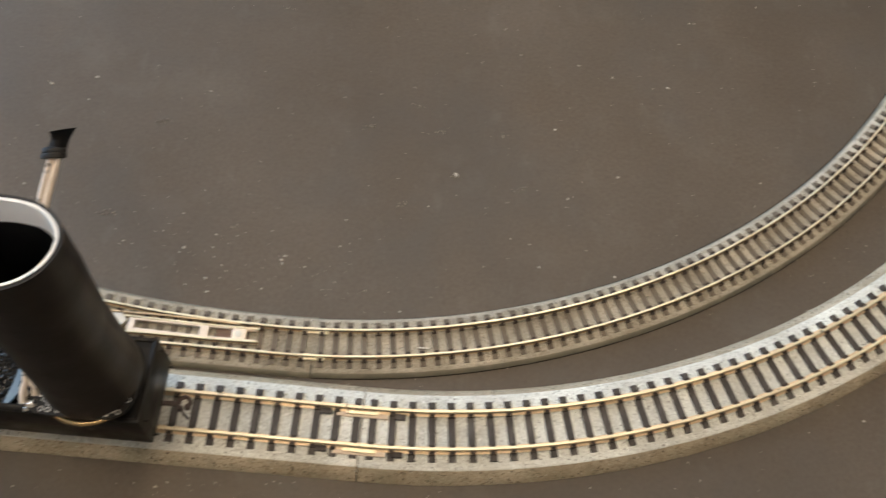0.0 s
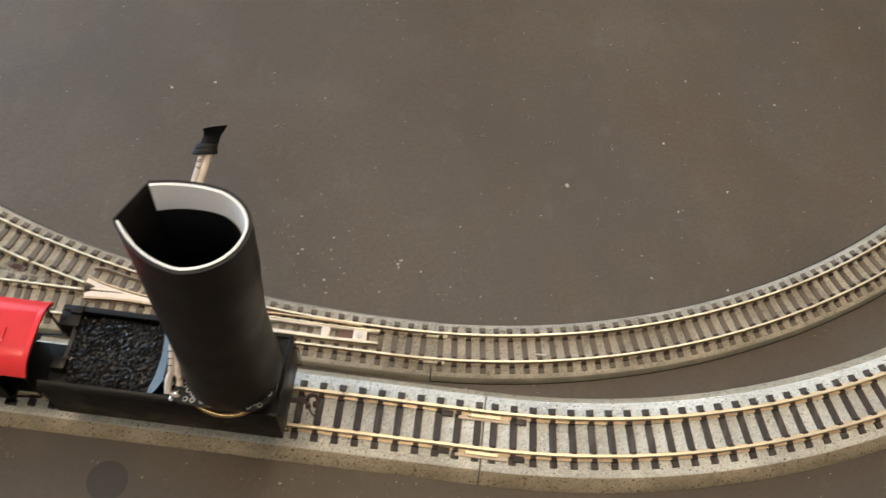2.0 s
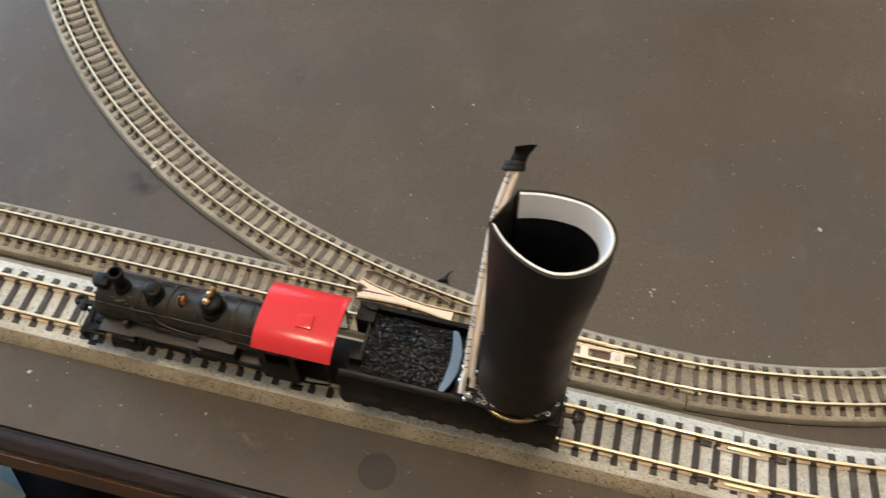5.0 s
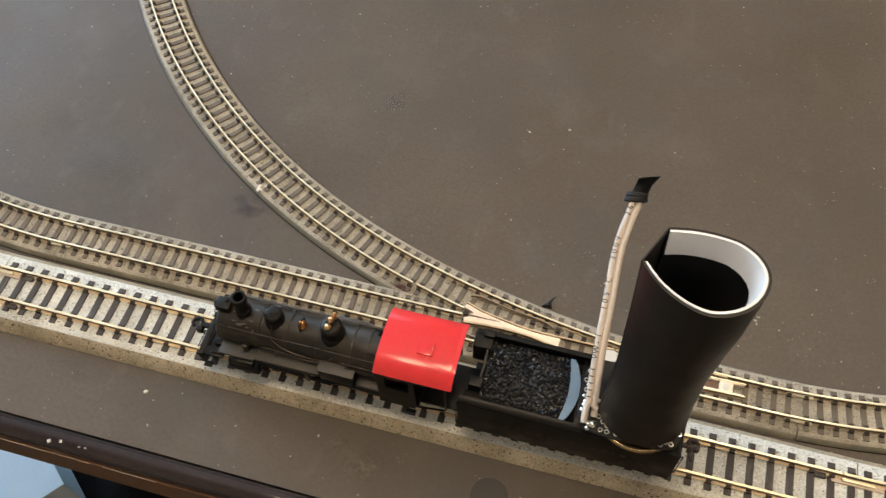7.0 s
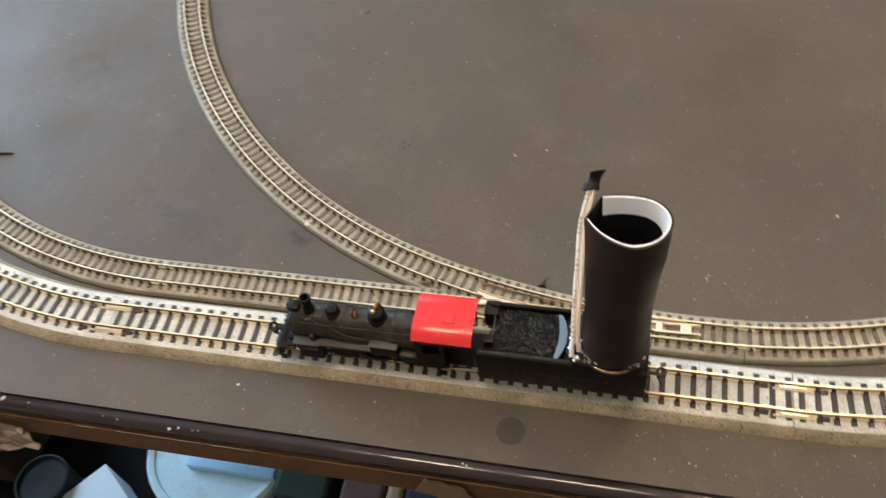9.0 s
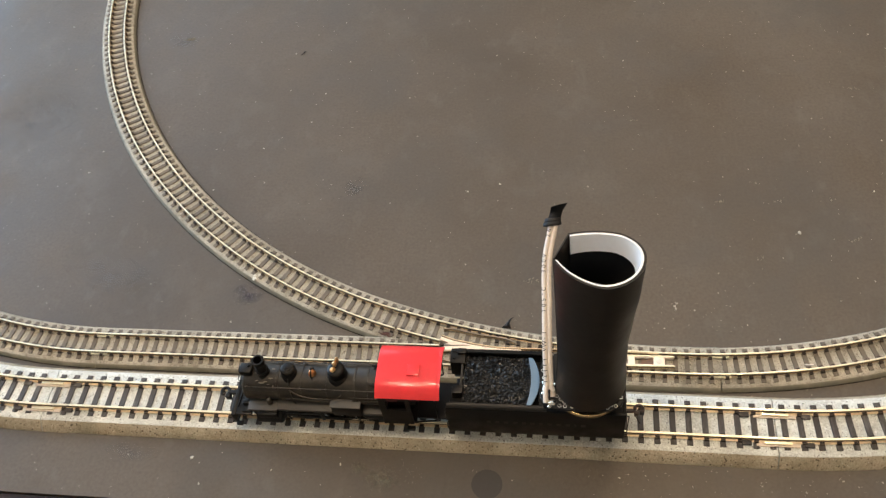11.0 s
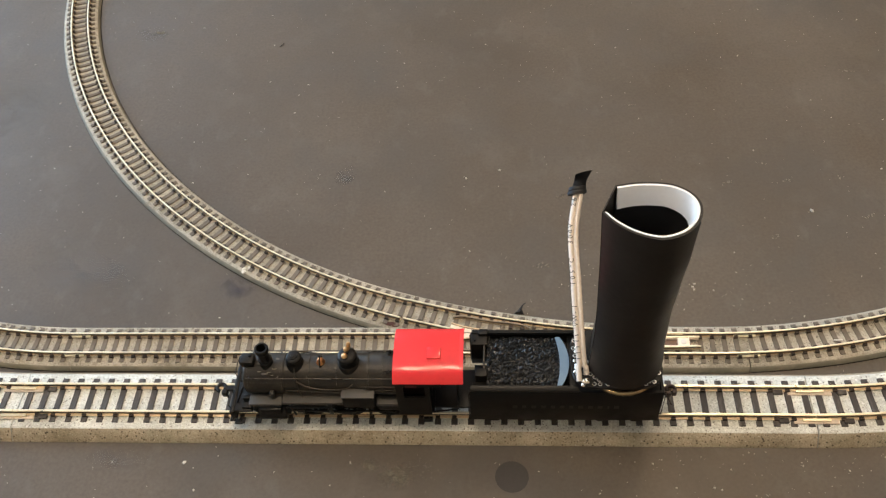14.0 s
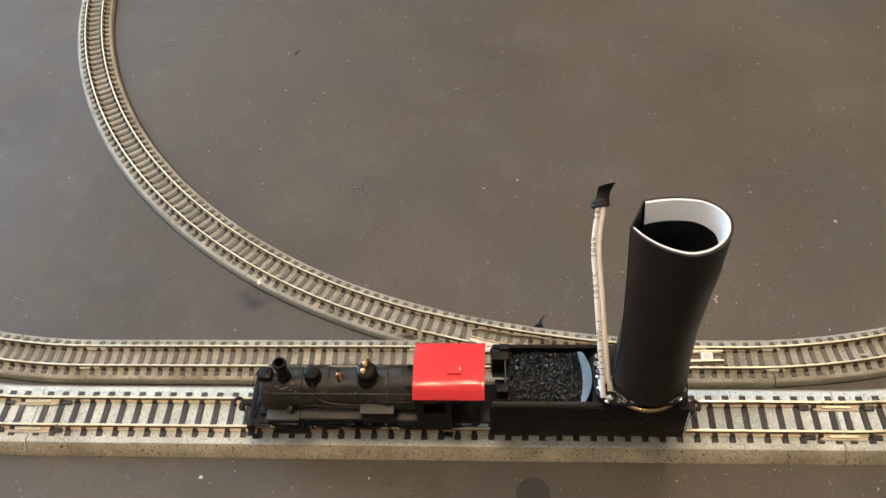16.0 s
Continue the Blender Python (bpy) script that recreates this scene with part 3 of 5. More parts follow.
xs = [-0.24 + 11.12 * k / 24 for k in range(25)]
rail_through([(x, main_y(x) - GI) for x in xs])
rail_through([(x - GI * (x - DX) / DR if x < DX else x, branch_y(x) + GI) for x in xs])
rail_through([(x, YI + GI) for x in (-0.24, 0.5, 1.0, 1.32)])
rail_through([(x, branch_y(x) - GI * 1.02) for x in (-0.24, 0.3, 0.9, 1.32)])
GUARD = (0.285, 0.415, 0.05, 0.075)
for pts in ([(1.42, 3.28), (1.72, 3.32), (2.2, 3.215), (2.72, 3.11), (3.35, 3.03), (3.72, 2.955), (3.97, 2.84)],
            [(1.40, 2.10), (1.66, 2.01), (2.2, 1.975), (3.0, 1.975), (3.65, 2.0), (4.08, 2.10)]):
    line = smooth_line([(x, y, 0.0) for x, y in pts], 5)
    rail_through([(p[0], p[1]) for p in line], "guard_rail", GUARD_METAL, "dull grey-brown guard rail", GUARD)


def plate(points, z0, z1, bevel=0.01):
    bm = bmesh.new()
    lo = [bm.verts.new((x, y, z0)) for x, y in points]
    hi = [bm.verts.new((x, y, z1)) for x, y in points]
    bm.faces.new(lo)
    bm.faces.new(hi)
    for k in range(len(points)):
        bm.faces.new((lo[k], lo[(k + 1) % len(points)], hi[(k + 1) % len(points)], hi[k]))
    bevelled(bm, list(bm.edges), bevel, 1)
    return bm


# frog: a flat casting between two raised wing rails, with a notch and a flangeway in its mouth
UPPER = [(1.38, 3.01), (1.80, 2.86), (2.4, 2.735), (2.96, 2.645), (3.5, 2.59), (4.3, 2.585), (5.12, 2.59), (5.72, 2.60)]
LOWER = [(1.42, 2.36), (1.96, 2.405), (2.65, 2.425), (3.3, 2.395), (3.85, 2.30), (4.42, 2.19), (5.24, 2.075), (5.72, 2.04)]
cast = [(x, y - 0.045) for x, y in UPPER[:5]] + [(4.22, 2.545), (4.20, 2.275)] + [(x, y + 0.045) for x, y in reversed(LOWER[:5])]
cast += [(1.39, 2.50), (1.55, 2.585), (2.44, 2.615), (2.44, 2.645), (1.56, 2.635), (1.50, 2.66), (1.64, 2.69), (1.62, 2.745), (1.34, 2.83)]
frog = part("frog", plate(cast, 0.295, 0.428, 0.006), FROG, turnout, "copper-toned cast frog", smooth=False)
for pts in (UPPER, LOWER):
    line = smooth_line([(x, y, 0.0) for x, y in pts], 4)
    rail_through([(p[0], p[1]) for p in line], "wing_rail", RAIL_FOOT, "coppery wing and closure rail", (0.30, 0.458, 0.042, 0.05))
# the moving blades: two tapering bars joined by cross plates
BLADE = (0.31, 0.455, 0.045, 0.08)
rail_through([(5.86, 2.50), (7.0, 2.475), (8.2, 2.455), (9.41, 2.465)], "switch_blade", z=BLADE)
rail_through([(5.86, 2.06), (7.0, 2.075), (8.2, 2.07), (9.41, 2.10)], "switch_blade", z=BLADE)
rail_through([(5.80, 2.605), (7.0, 2.615), (8.0, 2.59), (8.9, 2.56)], "closure_rail", RAIL_FOOT, "tarnished closure rail", (0.30, 0.435, 0.04, 0.07))
for pts in ([(5.95, 2.47), (7.86, 2.44), (9.38, 2.445), (9.38, 2.42), (7.86, 2.395), (6.14, 2.41)], [(5.95, 2.09), (6.16, 2.185), (7.86, 2.14), (9.38, 2.15), (9.38, 2.12), (7.86, 2.10)]):
    part("blade_web", plate(pts, 0.30, 0.425, 0.006), LINK, turnout, "pale coppery blade plate", smooth=False)
part("heel_block", plate([(5.50, 2.545), (5.78, 2.555), (5.83, 2.47), (5.90, 2.44), (5.94, 2.37), (5.91, 2.30), (5.84, 2.27), (5.78, 2.13), (5.66, 2.10), (5.47, 2.20)], 0.30, 0.462, 0.02), WHITE_PLASTIC, turnout, "white plastic pivot block")
for x0, x1, y0, y1 in ((5.98, 6.15, 2.12, 2.46), (7.86, 8.09, 2.11, 2.44), (8.71, 9.08, 2.12, 2.43)):
    part("link_block", box(bmesh.new(), x0, x1, y0, y1, 0.30, 0.432, 0.012), LINK, turnout, "pale cross plate", smooth=False)
part("pivot_stud", lathe(bmesh.new(), [(0.10, 0.425), (0.10, 0.446), (0.085, 0.452)], (8.89, 2.27, 0), seg=16), WHITE_PLASTIC, turnout)
part("link_block", box(bmesh.new(), 8.30, 8.71, 2.14, 2.41, 0.26, 0.33, 0.01), JOINER, turnout, "brown link plate", smooth=False)
lever = part("lever_slot", box(bmesh.new(), 4.46, 5.02, 1.34, 1.50, 0.10, 0.262, 0.01), GAP, turnout, "dark lever slot", smooth=False)
part("lever", lathe(bmesh.new(), [(0.001, 0.0), (0.12, 0.0), (0.13, 0.08), (0.09, 0.13), (0.001, 0.14)], (4.96, 1.38, 0.25), seg=14), WHITE_PLASTIC, turnout, "white switch knob")
x = 10.6
while x > -0.2:
    f, b = main_y(x), branch_y(x)
    turn = 0.0 if x > 9 else -0.5 * math.asin(max(0, (DX - x)) / DR) * 0.6
    if b - f < 0.62:
        piece("tie", ITIE, turnout, x, (f + b) / 2, 0, turn, (b - f + 1.34) / 1.34)
    else:
        piece("tie", ITIE, turnout, x, f, 0, 0)
        piece("tie", ITIE, turnout, x + 0.1, b, 0.002, -math.asin((DX - x) / DR))
    x -= 0.383

scatter_grains(turnout, [(x, main_y(x), 0, 0) for x in xs], 0.70, 0.25, 560, BALLAST_IN, GI, 5)
scatter_grains(turnout, [(x, branch_y(x), 0, -math.asin(max(0.0, DX - x) / DR)) for x in xs], 0.70, 0.25, 460, BALLAST_IN, GI, 6)

# small joints of the narrow track
for owner, pts in ((turnout, ((10.88, main_y(10.88) - GI), (10.88, main_y(10.88) + GI), (-0.24, YI - GI), (-0.24, YI + GI))), (turnout, ((-11.25, YI - GI), (-11.25, YI + GI)))):
    for jx, jy in pts:
        part("rail_joiner", box(bmesh.new(), jx - 0.35, jx + 0.35, jy - 0.085, jy + 0.085, 0.285, 0.345, 0.01), RAIL_IN, owner, "small rail joiner", smooth=False)

# ---------------------------------------------------------------- locomotive
ZB, RB = 2.22, 0.575
loco = thing("steam_locomotive", (-1.6, 0, 0.66), "black model steam locomotive with bright red cab roof on track", "model locomotive", aside=YG - 0.04)
bm = lathe(bmesh.new(), [(RB, -3.34), (RB, -2.05), (RB + 0.012, -1.95), (RB + 0.03, -0.93), (RB + 0.05, -0.87), (RB + 0.05, 0.02)], (0, 0, ZB), "X", 40)
boiler = part("boiler", bm, BOILER, loco, "weathered brownish black boiler")
bm = lathe(bmesh.new(), [(0.30, -4.58), (0.52, -4.57), (RB + 0.005, -4.53), (RB + 0.022, -4.48), (RB + 0.022, -3.36), (RB - 0.01, -3.33)], (0, 0, ZB), "X", 40)
smokebox = part("smokebox", bm, BOILER, loco, "dusty smokebox with riveted edges")
bm = lathe(bmesh.new(), [(0.001, -0.16), (0.12, -0.15), (0.34, -0.08), (0.44, 0.0), (0.44, 0.04)], (-4.57, 0, ZB), "X", 24)
part("smokebox_door", bm, BLACK, smokebox)
bm = bmesh.new()
for k in range(12):
    a = 2 * math.pi * k / 12
    rod(bm, (-4.62, 0.50 * math.cos(a), ZB + 0.50 * math.sin(a)), (-4.54, 0.50 * math.cos(a), ZB + 0.50 * math.sin(a)), 0.03, seg=6)
part("door_clamps", bm, BLACK, smokebox)


def stud(bm, at, out, r):
    """A rivet head: a low six-sided cone on a curved plate."""
    at, out = Vector(at), Vector(out).normalized()
    u = out.orthogonal().normalized()
    w = out.cross(u)
    ring = [bm.verts.new(at + r * (math.cos(a) * u + math.sin(a) * w)) for a in [math.pi * k / 3 for k in range(6)]]
    top = [bm.verts.new(at + r * 0.55 * (math.cos(a) * u + math.sin(a) * w) + out * r * 0.7) for a in [math.pi * k / 3 for k in range(6)]]
    bm.faces.new(top)
    for k in range(6):
        bm.faces.new((ring[k], ring[(k + 1) % 6], top[(k + 1) % 6], top[k]))


bm = bmesh.new()
for x, r in ((-4.42, RB + 0.022), (-3.42, RB + 0.022)):
    for k in range(23):
        a = radians(-110 + 10 * k)
        out = (0, math.sin(a), math.cos(a))
        stud(bm, (x, r * out[1], ZB + r * out[2]), out, 0.017)
for s in (-1, 1):
    for k in range(9):
        a = radians(s * 62)
        stud(bm, (-4.32 + 0.1 * k, (RB + 0.022) * math.sin(a), ZB + (RB + 0.022) * math.cos(a)), (0, math.sin(a), math.cos(a)), 0.014)
part("rivets", bm, BOILER, smokebox)
for x in (-2.62, -1.80, -0.86, -0.45):
    bm = bmesh.new()
    r = RB + (0.014 if x < -1 else 0.055)
    band = [(x, r * math.sin(a), ZB + r * math.cos(a)) for a in [radians(-120 + 240 * k / 24) for k in range(25)]]
    for p, q in zip(band, band[1:]):
        pv, qv = Vector(p), Vector(q)
        lo = [bm.verts.new(c) for c in (pv + Vector((-0.03, 0, 0)), pv + Vector((0.03, 0, 0)), qv + Vector((0.03, 0, 0)), qv + Vector((-0.03, 0, 0)))]
        up = [bm.verts.new(v.co + Vector((0, v.co.y, v.co.z - ZB)).normalized() * 0.014) for v in lo]
        bm.faces.new(up)
        for k in range(4):
            bm.faces.new((lo[k], lo[(k + 1) % 4], up[(k + 1) % 4], up[k]))
    part("boiler_band", bm, BOILER, boiler)
# chimney on a flared saddle, with a dark bore
bm = lathe(bmesh.new(), [(0.34, -0.13), (0.30, -0.05), (0.215, 0.02), (0.185, 0.08), (0.18, 0.12), (0.205, 0.15), (0.205, 0.19), (0.165, 0.22), (0.155, 0.54), (0.165, 0.60), (0.20, 0.64), (0.205, 0.77), (0.185, 0.80), (0.14, 0.80), (0.125, 0.74), (0.115, 0.40), (0.001, 0.39)], (-3.87, 0, 2.77), seg=28)
part("chimney", bm, BLACK, loco, "black tapered chimney")
# flattened pale patches on the smokebox round the chimney foot
bm = bmesh.new()
for x, y, r in ((-3.60, -0.20, 0.06), (-3.88, -0.33, 0.085), (-4.05, -0.28, 0.05), (-3.66, -0.37, 0.04), (-3.55, 0.10, 0.05), (-4.10, -0.05, 0.05), (-3.76, -0.30, 0.05)):
    z = ZB + math.sqrt((RB + 0.02) ** 2 - y * y)
    made = bmesh.ops.create_icosphere(bm, subdivisions=2, radius=r)["verts"]
    for v in made:
        v.co = Vector((x + v.co.x * 1.3, y + v.co.y, z + v.co.z * 0.16 + v.co.y * y / RB))
part("pale_patches", bm, DULL_PALE, loco, "small pale patches round the chimney")
# sand dome: a stepped drum with a small round hatch
bm = lathe(bmesh.new(), [(0.36, -0.19), (0.32, -0.08), (0.265, 0.0), (0.255, 0.05), (0.25, 0.10), (0.232, 0.12), (0.225, 0.27), (0.232, 0.285), (0.228, 0.31), (0.205, 0.335), (0.15, 0.352), (0.12, 0.354), (0.115, 0.385), (0.06, 0.392), (0.055, 0.41), (0.001, 0.412)], (-3.02, 0, 2.77), seg=32)
part("sand_dome", bm, BLACK, loco, "black drum-shaped sand dome")
bm = lathe(bmesh.new(), [(0.41, -0.22), (0.385, -0.12), (0.34, -0.03), (0.318, 0.04), (0.312, 0.09), (0.288, 0.11), (0.278, 0.36), (0.288, 0.378), (0.284, 0.405), (0.255, 0.44), (0.19, 0.468), (0.10, 0.48), (0.001, 0.482)], (-1.42, 0, 2.77), seg=36)
dome = part("steam_dome", bm, BLACK, loco, "black drum-shaped steam dome")
for dx, dy, h, w in ((-0.05, -0.11, 0.12, 1.15), (-0.01, 0.07, 0.20, 1.0), (0.05, 0.20, 0.26, 0.8)):
    bm = lathe(bmesh.new(), [(0.035 * w, -0.02), (0.04 * w, h * 0.4), (0.075 * w, h * 0.5), (0.085 * w, h * 0.75), (0.075 * w, h), (0.03 * w, h + 0.045), (0.001, h + 0.05)], (-1.42 + dx, dy, 3.24), seg=14)
    part("whistle", bm, BRASS, dome, "small brass whistle and valve")
bell = part("bell", lathe(bmesh.new(), [(0.135, 0.0), (0.12, 0.025), (0.098, 0.08), (0.085, 0.13), (0.05, 0.17), (0.001, 0.18)], (-2.25, 0, 2.83), seg=20), COPPER, loco, "small copper bell")
bm = bmesh.new()
tube_along(bm, smooth_line([(-2.25, -0.16, 2.74), (-2.25, -0.16, 2.92), (-2.25, 0, 3.05), (-2.25, 0.16, 2.92), (-2.25, 0.16, 2.74)], 5), 0.022, 6)
rod(bm, (-2.25, 0, 3.03), (-2.25, 0, 3.14), 0.02, seg=6)
part("bell_bracket", bm, BLACK, bell)
bm = box(bmesh.new(), -4.60, -4.20, -0.18, 0.18, 2.79, 3.05, 0.05)
rod(bm, (-4.32, 0.06, 3.03), (-4.32, 0.06, 3.11), 0.045, 0.04, 10)
lamp = part("headlight", bm, BLACK, loco, "black box headlight")
part("lens", lathe(bmesh.new(), [(0.001, -0.03), (0.13, -0.03), (0.14, 0.02)], (-4.60, 0, 2.92), "X", 18), BOARD_PCB, lamp)
part("bracket", box(bmesh.new(), -4.54, -4.26, -0.12, 0.12, 2.66, 2.81, 0.02), BLACK, lamp)
POSTS = (-4.35, -3.50, -2.64, -1.77, -0.87)
for s in (-1, 1):
    bm = bmesh.new()
    tube_along(bm, [(-4.45, s * 0.475, 2.665), (-2.5, s * 0.48, 2.67), (-0.05, s * 0.485, 2.675)], 0.019, 8)
    for x in POSTS:
        rod(bm, (x, s * 0.36, 2.655), (x, s * 0.475, 2.67), 0.02, seg=6)
        made = bmesh.ops.create_icosphere(bm, subdivisions=1, radius=0.032)["verts"]
        bmesh.ops.translate(bm, vec=(x, s * 0.475, 2.67), verts=made)
    part("handrail", bm, PATINA, loco, "thin dark handrail on knobs")
    bm = bmesh.new()
    tube_along(bm, smooth_line([(-2.98, s * 0.50, 2.58), (-2.7, s * 0.585, 2.42), (-2.3, s * 0.615, 2.30), (-1.75, s * 0.615, 2.27), (-1.45, s * 0.60, 2.36), (-1.3, s * 0.55, 2.48)], 5), 0.021, 6)
    part("pipe", bm, PATINA, loco)
    bm = bmesh.new()
    tube_along(bm, smooth_line([(-3.32, s * 0.60, 2.20), (-2.9, s * 0.62, 2.22), (-2.4, s * 0.63, 2.18), (-1.5, s * 0.64, 2.16), (-0.1, s * 0.64, 2.18)], 5), 0.022, 6)
    tube_along(bm, [(-1.05, s * 0.615, 2.44), (-0.02, s * 0.615, 2.44)], 0.017, 6)
    tube_along(bm, [(-0.95, s * 0.64, 2.30), (-0.02, s * 0.64, 2.30)], 0.017, 6)
    part("pipe", bm, PATINA, loco)
    for x0, x1, z, y1 in ((-4.45, -3.47, 1.90, 0.90), (-3.45, -1.64, 1.95, 0.87), (-0.64, 0.0, 1.84, 0.84)):
        bm = box(bmesh.new(), x0, x1, min(s * 0.44, s * y1), max(s * 0.44, s * y1), z - 0.05, z, 0.010)
        box(bm, x0 + 0.01, x1 - 0.01, min(s * (y1 - 0.03), s * (y1 - 0.002)), max(s * (y1 - 0.03), s * (y1 - 0.002)), z - 0.12, z - 0.045)
        part("running_board", bm, BOARD, loco, "dark grey running board")
    top = 2.30 if s < 0 else 2.02
    bm = box(bmesh.new(), -1.64, -0.66, min(s * 0.42, s * 0.90), max(s * 0.42, s * 0.90), top - 0.05, top, 0.012)
    tank = part("tool_box", bm, BOARD, loco, "dark grey lidded side box")
    part("box_body", box(bmesh.new(), -1.61, -0.69, min(s * 0.44, s * 0.87), max(s * 0.44, s * 0.87), 1.70, top - 0.048, 0.015), BLACK, tank)
    bm = lathe(bmesh.new(), [(0.001, -4.30), (0.14, -4.29), (0.16, -4.24), (0.26, -4.22), (0.27, -4.18), (0.27, -3.44), (0.25, -3.40), (0.12, -3.38), (0.10, -3.30), (0.001, -3.29)], (0, s * 0.74, 1.30), "X", 24)
    cyl = part("cylinder", bm, BLACK, loco)
    part("steam_chest", box(bmesh.new(), -4.15, -3.5, s * 0.74 - 0.22, s * 0.74 + 0.22, 1.40, 1.70, 0.03), BLACK, cyl)
    for x in (-2.75, -1.55, -0.35):
        bm = lathe(bmesh.new(), [(0.42, -0.055), (0.50, -0.055), (0.505, 0.05), (0.53, 0.07), (0.41, 0.07)], (x, s * 0.50, 1.17), "Y", 28, caps=False)
        wheel = part("driving_wheel", bm, BLACK, loco, "spoked black driving wheel")
        part("hub", lathe(bmesh.new(), [(0.001, -0.07), (0.10, -0.07), (0.11, 0.06), (0.001, 0.06)], (x, s * 0.50, 1.17), "Y", 14), BLACK, wheel)
        for k in range(10):
            a = math.pi * k / 5
            bm = rod(bmesh.new(), (x + 0.09 * math.cos(a), s * 0.50, 1.17 + 0.09 * math.sin(a)), (x + 0.45 * math.cos(a), s * 0.50, 1.17 + 0.45 * math.sin(a)), 0.035, 0.026, 6)
            part("spoke", bm, BLACK, wheel)
        part("crank_pin", rod(bmesh.new(), (x + 0.12, s * 0.50, 1.02), (x + 0.12, s * 0.66, 1.02), 0.05, seg=10), GEAR, wheel)
    part("wheel", lathe(bmesh.new(), [(0.001, -0.05), (0.24, -0.05), (0.25, 0.05), (0.28, 0.07), (0.001, 0.07)], (-4.35, s * 0.48, 0.93), "Y", 20), BLACK, loco)
    part("side_rod", box(bmesh.new(), -2.75, -0.12, s * 0.62 - 0.02, s * 0.62 + 0.02, 0.98, 1.06, 0.015), GEAR, loco)
    part("main_rod", rod(bmesh.new(), (-3.4, s * 0.72, 1.28), (-1.45, s * 0.70, 1.05), 0.035, seg=8), GEAR, loco)
    part("step", box(bmesh.new(), 0.70, 0.97, min(s * 0.80, s * 0.95), max(s * 0.80, s * 0.95), 0.98, 1.06, 0.01), BLACK, loco)
    # valve gear, sand pipes, brake hangers, air tank under the board
    part("valve_link", box(bmesh.new(), -2.15, -2.03, s * 0.74 - 0.03, s * 0.74 + 0.03, 1.05, 1.70, 0.02), GEAR, loco)
    part("valve_rod", rod(bmesh.new(), (-3.4, s * 0.80, 1.58), (-2.05, s * 0.76, 1.50), 0.03, seg=8), GEAR, loco)
    part("combination_lever", rod(bmesh.new(), (-3.25, s * 0.80, 1.60), (-3.18, s * 0.78, 1.10), 0.03, seg=8), GEAR, loco)
    part("crosshead", box(bmesh.new(), -3.12, -2.90, s * 0.72 - 0.06, s * 0.72 + 0.06, 1.18, 1.38, 0.02), GEAR, loco)
    part("slide_bar", box(bmesh.new(), -3.32, -2.25, s * 0.72 - 0.035, s * 0.72 + 0.035, 1.39, 1.44, 0.01), GEAR, loco)
    bm = bmesh.new()
    tube_along(bm, smooth_line([(-3.0, s * 0.24, 2.86), (-2.96, s * 0.52, 2.58), (-2.88, s * 0.66, 2.1), (-2.8, s * 0.6, 1.4)], 5), 0.018, 6)
    part("sand_pipe", bm, BOILER, loco)
    bm = lathe(bmesh.new(), [(0.001, -0.62), (0.14, -0.60), (0.16, -0.55), (0.16, 0.02), (0.14, 0.07), (0.001, 0.09)], (0, s * 0.72, 1.62), "X", 16)
    part("air_tank", bm, BLACK, loco)
    for x in (-2.15, -0.95, 0.25):
        part("brake_hanger", box(bmesh.new(), x - 0.04, x + 0.04, s * 0.58 - 0.03, s * 0.58 + 0.03, 0.82, 1.45, 0.01), BLACK, loco)
    bm = bmesh.new()
    for k in range(2):
        rod(bm, (-0.22 + 0.13 * k, s * 0.30, 2.70), (-0.22 + 0.13 * k, s * 0.34, 2.92), 0.045, 0.035, 8)
    box(bm, -0.30, -0.02, min(s * 0.26, s * 0.38), max(s * 0.26, s * 0.38), 2.76, 2.82, 0.015)
    rod(bm, (-0.34, s * 0.34, 2.86), (0.0, s * 0.34, 2.87), 0.022, seg=6)
    part("fittings", bm, BLACK, loco, "small black boiler fittings")
    bm = bmesh.new()
    rod(bm, (-4.92, s * 0.62, 1.52), (-4.54, s * 0.38, 2.34), 0.028, seg=8)
    part("brace", bm, BLACK, loco)
bm = box(bmesh.new(), -4.5, 0.95, -0.36, 0.36, 1.02, 1.62, 0.04)
box(bm, -3.3, 0.0, -0.42, 0.42, 0.80, 1.66, 0.03)
box(bm, -4.30, -3.55, -0.50, 0.50, 1.40, 1.95, 0.05)
part("frame", bm, BLACK, loco)
bm = box(bmesh.new(), -5.12, -4.98, -0.95, 0.95, 1.12, 1.54, 0.025)
box(bm, -5.00, -4.42, -0.90, 0.90, 1.44, 1.52, 0.015)
box(bm, -4.74, -4.42, -0.84, 0.84, 1.52, 1.62, 0.015)
for s in (-1, 1):
    for k in range(4):
        stud(bm, (-5.12, s * (0.25 + 0.2 * k), 1.44), (-1, 0, 0), 0.02)
        stud(bm, (-4.90, s * (0.22 + 0.2 * k), 1.52), (0, 0, 1), 0.02)
    box(bm, -4.70, -4.45, min(s * 0.50, s * 0.66), max(s * 0.50, s * 0.66), 1.60, 1.84, 0.03)
beam = part("buffer_beam", bm, BLACK, loco, "black front beam and deck")
bm = bmesh.new()
for k in range(11):
    y = -0.85 + 0.17 * k
    rod(bm, (-5.06, y, 1.16), (-5.26 + abs(y) * 0.08, y * 0.94, 0.76), 0.032, seg=6)
box(bm, -5.30, -5.08, -0.84, 0.84, 0.73, 0.79, 0.02)
part("cow_catcher", bm, BLACK, beam)
